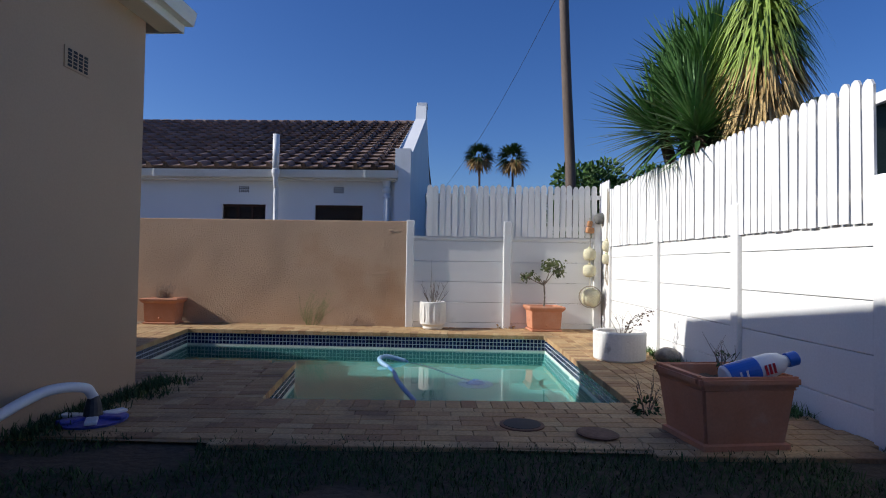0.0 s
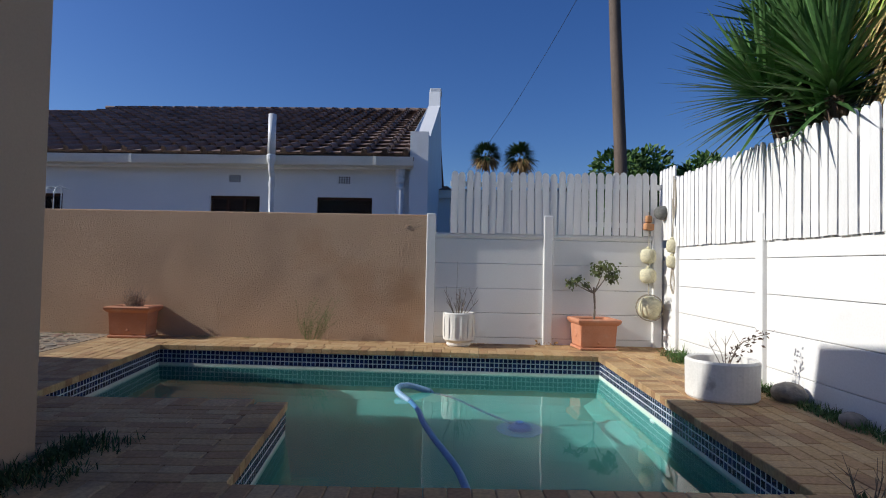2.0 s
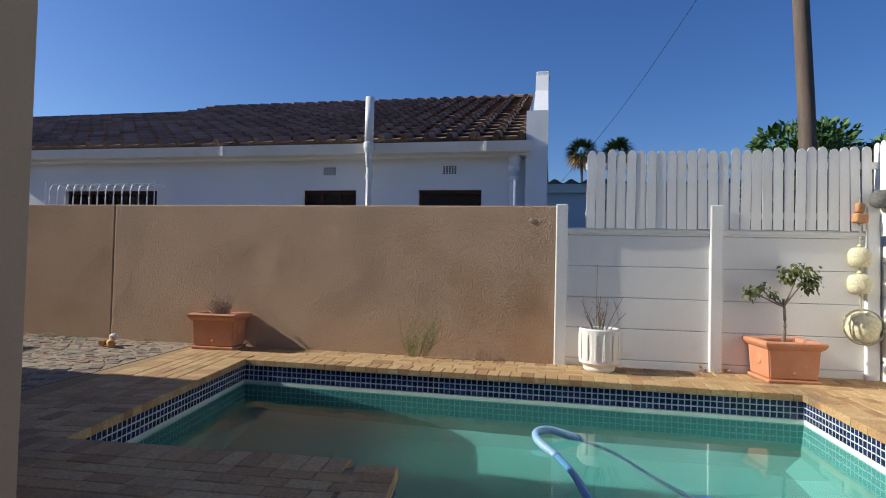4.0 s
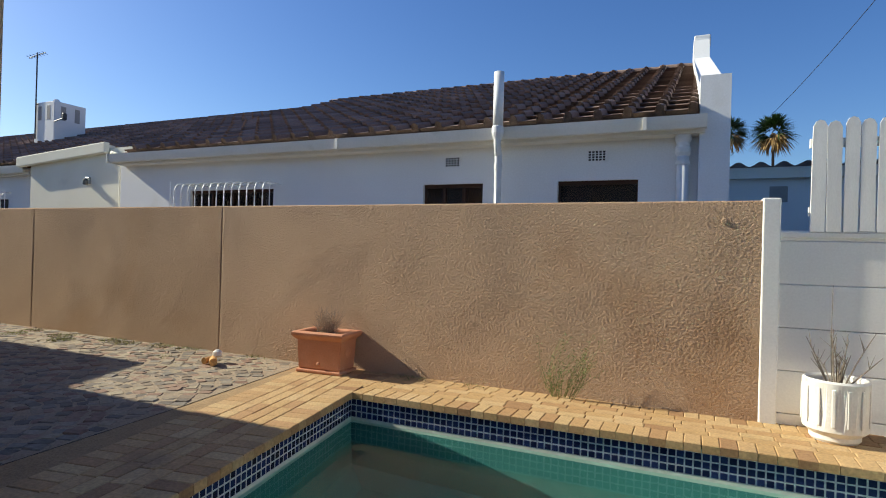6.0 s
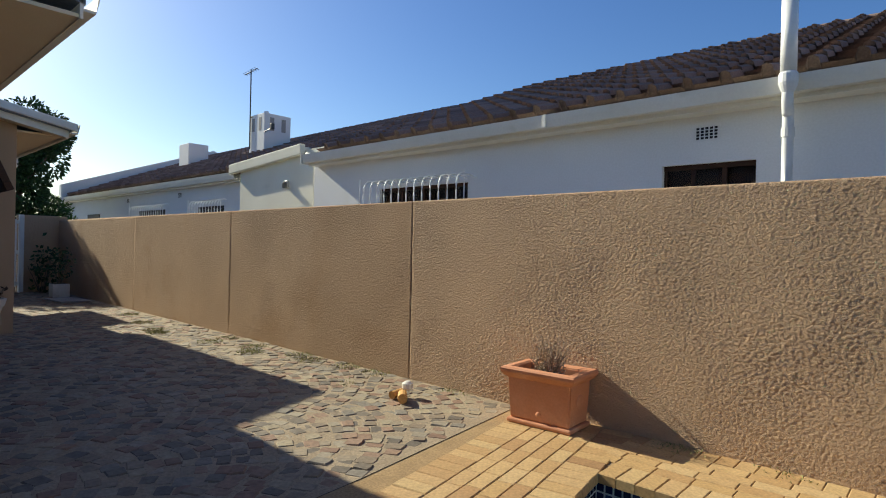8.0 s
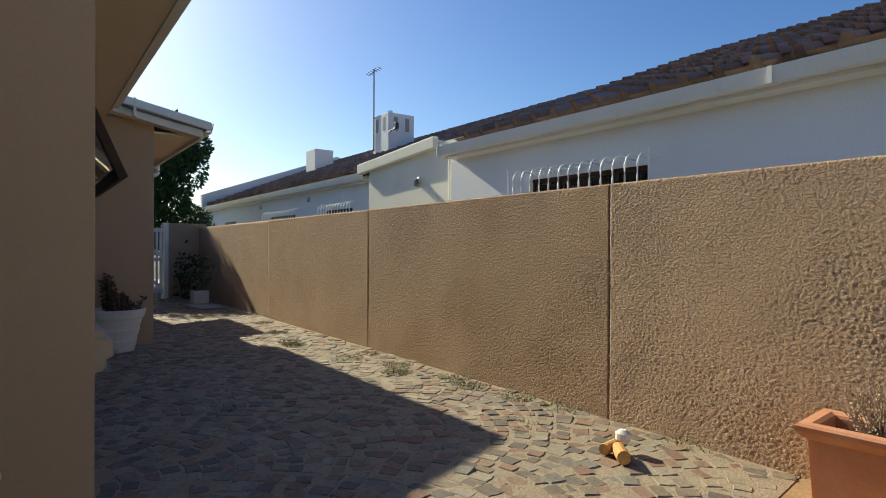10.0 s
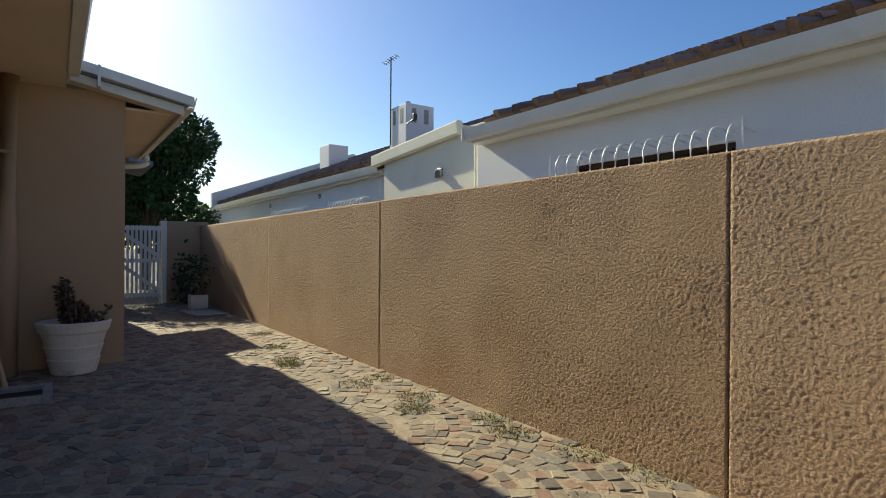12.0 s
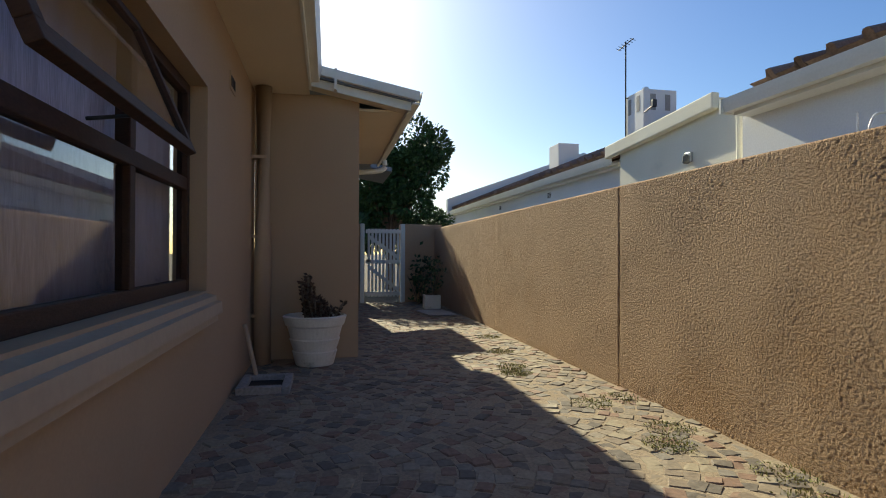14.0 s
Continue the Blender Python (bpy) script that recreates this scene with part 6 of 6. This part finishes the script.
def brick_field(p, q, rows, before, after, keep, coping=True):
    """Rows of bricks parallel to the edge p-q on its left side, from `before` metres ahead of p to `after` past q."""
    d = Vector((q[0] - p[0], q[1] - p[1])).normalized()
    nrm = Vector((-d.y, d.x))
    length = math.dist(p, q)
    ang = math.degrees(math.atan2(d.y, d.x))
    off = -0.022
    for kind in (["h"] if coping else []) + rows:
        depth, step = (0.232, 0.117) if kind == "h" else (0.1135, 0.2285)
        meshes = COPING_MESH if kind == "h" else BRICK_MESH
        u = -before + r.uniform(0, step) - step
        while u < length + after:
            c = Vector(p) + d * u + nrm * (off + depth / 2)
            if kind == "s" and not keep(c):
                for s in (-0.0575, 0.0575):
                    if keep(c + d * s * 2.0):
                        h = c + d * s
                        lay(HALF_MESH, pose(h.x, h.y, r.uniform(-0.002, 0.0015), 0, 0, ang))
            elif keep(c):
                lay(r.choice(meshes), pose(c.x, c.y, r.uniform(-0.002, 0.0015), r.gauss(0, 0.25), r.gauss(0, 0.25), ang + r.gauss(0, 0.35)))
            u += step
        off += depth


P_NW, P_NE, P_SE, P_SW, P_ST, P_W = [Vector(p) for p in POOL_EDGE]


def beyond(c, a, b, by=0.0):
    """Whether c lies more than `by` metres on the left of the line a-b."""
    d = (b - a).normalized()
    return (c - a).dot(Vector((-d.y, d.x))) > by


def paved(c):
    return inside((c.x, c.y), PAVED)


brick_field(P_NW, P_NE, ["s"] * 4 + ["h"] + ["s"] * 2, 0.25, 1.2, lambda c: paved(c) and beyond(c, P_NW, P_NW + Vector((0.1733, -0.985))) and c.y < 9.80 + max(0, (c.x + 0.6) * 0.08))
brick_field(P_W, P_NW, ["s"] * 4 + ["h"], 0.3, 1.0, lambda c: paved(c) and not beyond(c, P_NW, P_NW + Vector((0.1733, -0.985))) and c.y < 9.80)
brick_field(P_NE, P_SE, ["s"] * 12, 0.0, 0.25, lambda c: paved(c) and c.y < 8.93)
brick_field(P_SE, P_SW, ["s"] * 10, 1.2, 1.4, lambda c: paved(c) and (c.x < 1.55 or beyond(c, P_SE, P_SW, -0.2)) and c.x > -2.54 and c.y > 3.5)
brick_field(P_SW, P_ST, [], 0.2, 0.0, lambda c: True)
brick_field(P_ST, P_W, ["s"] * 14, 0.02, 0.25, lambda c: paved(c) and beyond(c, P_SW, P_ST, 0.26) and (c.x > -4.4 and c.y > 5.05 or c.x > -2.5 and beyond(c, P_SW, P_SE, 0.06)))
joined("brick_field", rest, BRICK_JOINED, paving, "yellow clay paving bricks with dark burnt ones among them")

# ---------------------------------------------------------------- mosaic band
TILE = piece_mesh("mosaic_tile", 0.0475, 0.0475, 0.006, 0.003, MOSAIC)
band, count = [], 0
for i in range(len(POOL_EDGE)):
    a, b = Vector(POOL_EDGE[i]), Vector(POOL_EDGE[(i + 1) % len(POOL_EDGE)])
    d = (b - a).normalized()
    inward = Vector((d.y, -d.x))
    k = int((b - a).length / 0.0565)
    step = (b - a).length / k
    for j in range(k):
        for row in range(3):
            c = a + d * step * (j + 0.5) + inward * 0.002
            m = Matrix(((d.x, 0, inward.x, c.x), (d.y, 0, inward.y, c.y), (0, 1, 0, -0.094 - 0.0565 * row), (0, 0, 0, 1)))
            if i == 0 and count < 300:
                place_piece("mosaic_tile", TILE, m, grout)
                count += 1
            else:
                band.append((TILE, m))
joined("mosaic_field", band, MOSAIC_JOINED, grout, "dark blue glazed mosaic tiles")

# ---------------------------------------------------------------- cobbles laid in arcs
STONES = []
for i in range(6):
    bm = bmesh.new()
    sx, sy = 0.127, 0.111
    cr = random.Random(i)
    lo = [bm.verts.new((x * sx / 2 * cr.uniform(0.9, 1.02), y * sy / 2 * cr.uniform(0.9, 1.02), -0.04)) for x, y in ((-1, -1), (1, -1), (1.05, 0), (1, 1), (-1, 1), (-1.05, 0))]
    mid = [bm.verts.new((v.co.x, v.co.y, -0.009)) for v in lo]
    hi = [bm.verts.new((v.co.x * 0.88, v.co.y * 0.86, cr.uniform(-0.003, 0.003))) for v in lo]
    for a, b in ((lo, mid), (mid, hi)):
        for k in range(6):
            bm.faces.new((a[k], a[(k + 1) % 6], b[(k + 1) % 6], b[k]))
    bm.faces.new(hi)
    bmesh.ops.recalc_face_normals(bm, faces=bm.faces)
    me = bpy.data.meshes.new("cobblestone")
    bm.to_mesh(me)
    bm.free()
    me.materials.append(COBBLE)
    STONES.append(me)
WIDTH, ACROSS, PITCH, BOW = 1.32, 11, 0.107, 0.30
field, count = [], 0
for col in range(13):
    x0 = -4.2 - WIDTH * (col + 0.5)
    for row in range(-6, 52):
        for k in range(ACROSS):
            s = (k + 0.5 + (0.5 if row % 2 else 0) - 0.25) / ACROSS - 0.5
            x = x0 + s * WIDTH
            y = 5.0 + row * PITCH + BOW * math.cos(math.pi * s) + (0.04 if col % 2 else 0)
            if not inside((x, y), COBBLED) or y > 9.79 or (y < 6.5 and x < -6.5) or (x < -12.2 and y < 7.65):
                continue
            if x > -5.35 and not inside((x + 0.06, y), COBBLED):
                continue
            ang = math.degrees(math.atan(-BOW * math.pi / WIDTH * math.sin(math.pi * s)))
            m = pose(x + r.gauss(0, 0.011), y + r.gauss(0, 0.010), r.gauss(-0.002, 0.003), r.gauss(0, 1.5), r.gauss(0, 1.5), ang + r.gauss(0, 7)) @ Matrix.Diagonal((r.uniform(0.72, 1.12), r.uniform(0.80, 1.08), 1, 1))
            if -8.4 < x and 8.1 < y < 9.6 and count < 300:
                place_piece("cobblestone", r.choice(STONES), m, cobbles)
                count += 1
            else:
                field.append((r.choice(STONES), m))
joined("cobble_field", field, COBBLE_JOINED, cobbles, "worn brown and grey cobblestones")


# ---------------------------------------------------------------- roof tiles of the neighbour's house
def roof_tile_mesh(width, length):
    """A flat pan with one high roll, thick at its lower edge."""
    bm = bmesh.new()
    prof = [(0, 0.012), (width * 0.66, 0.012), (width * 0.69, 0.022), (width * 0.74, 0.088), (width * 0.86, 0.092), (width * 0.96, 0.07), (width * 0.995, 0.010)]
    front = [bm.verts.new((x, 0, z + 0.048)) for x, z in prof]
    back = [bm.verts.new((x, length, z)) for x, z in prof]
    foot = [bm.verts.new((x, 0.075, -0.012)) for x, z in prof]
    for i in range(len(prof) - 1):
        bm.faces.new((front[i], front[i + 1], back[i + 1], back[i]))
        bm.faces.new((foot[i], foot[i + 1], front[i + 1], front[i]))
    bmesh.ops.recalc_face_normals(bm, faces=bm.faces)
    me = bpy.data.meshes.new("roof_tile")
    bm.to_mesh(me)
    bm.free()
    me.materials.append(ROOF_TILE)
    return me


TW, TL = 0.355, 0.405
RT = roof_tile_mesh(TW, TL + 0.05)
tiles, count = [], 0


def tile_plane(x0, x1, y0, z0, y1, z1, singly):
    global count
    ang = math.degrees(math.atan2(z1 - z0, y1 - y0))
    run = math.hypot(y1 - y0, z1 - z0)
    rows = int(run / TL)
    for i in range(int((x1 - x0) / TW)):
        for k in range(rows):
            t = k * (run - 0.06) / rows / run
            m = pose(x1 - TW * (i + 1) + r.gauss(0, 0.003), y0 + (y1 - y0) * t - 0.03, z0 + (z1 - z0) * t + 0.012 + r.gauss(0, 0.002), ang + r.gauss(0, 0.4), 0, r.gauss(0, 0.4))
            if singly and count < 300:
                place_piece("roof_tile", RT, m, roof_nb)
                count += 1
            else:
                tiles.append((RT, m))


tile_plane(-11.12, -1.23, EAVE_Y, EAVE_Z, RIDGE_Y, RIDGE_Z, True)
tile_plane(-28.95, -11.12, 12.28, 3.0, RIDGE_Y, 5.42, False)
joined("tile_field", tiles, ROOF_JOINED, roof_nb, "dark brown weathered concrete roof tiles")
cap = bmesh.new()
pts = [(math.cos(a) * 0.13, math.sin(a) * 0.1) for a in [k * math.pi / 6 for k in range(7)]]
f = [cap.verts.new((0, y * 1.12, z * 1.15)) for y, z in pts]
b = [cap.verts.new((0.40, y, z)) for y, z in pts]
e = [cap.verts.new((-0.015, y * 0.8, z * 0.8)) for y, z in pts]
for i in range(6):
    cap.faces.new((f[i], f[i + 1], b[i + 1], b[i]))
    cap.faces.new((e[i], e[i + 1], f[i + 1], f[i]))
ridge = bpy.data.meshes.new("ridge_tile")
bmesh.ops.recalc_face_normals(cap, faces=cap.faces)
cap.to_mesh(ridge)
cap.free()
ridge.materials.append(ROOF_TILE)
for x0, x1, z in ((-11.1, -1.2, RIDGE_Z), (-28.9, -11.1, 5.42)):
    for i in range(int((x1 - x0) / 0.36)):
        place_piece("ridge_tile", ridge, pose(x0 + 0.36 * i, RIDGE_Y, z + 0.0 + r.gauss(0, 0.004), 0, r.gauss(0, 0.8), 0), roof_nb)
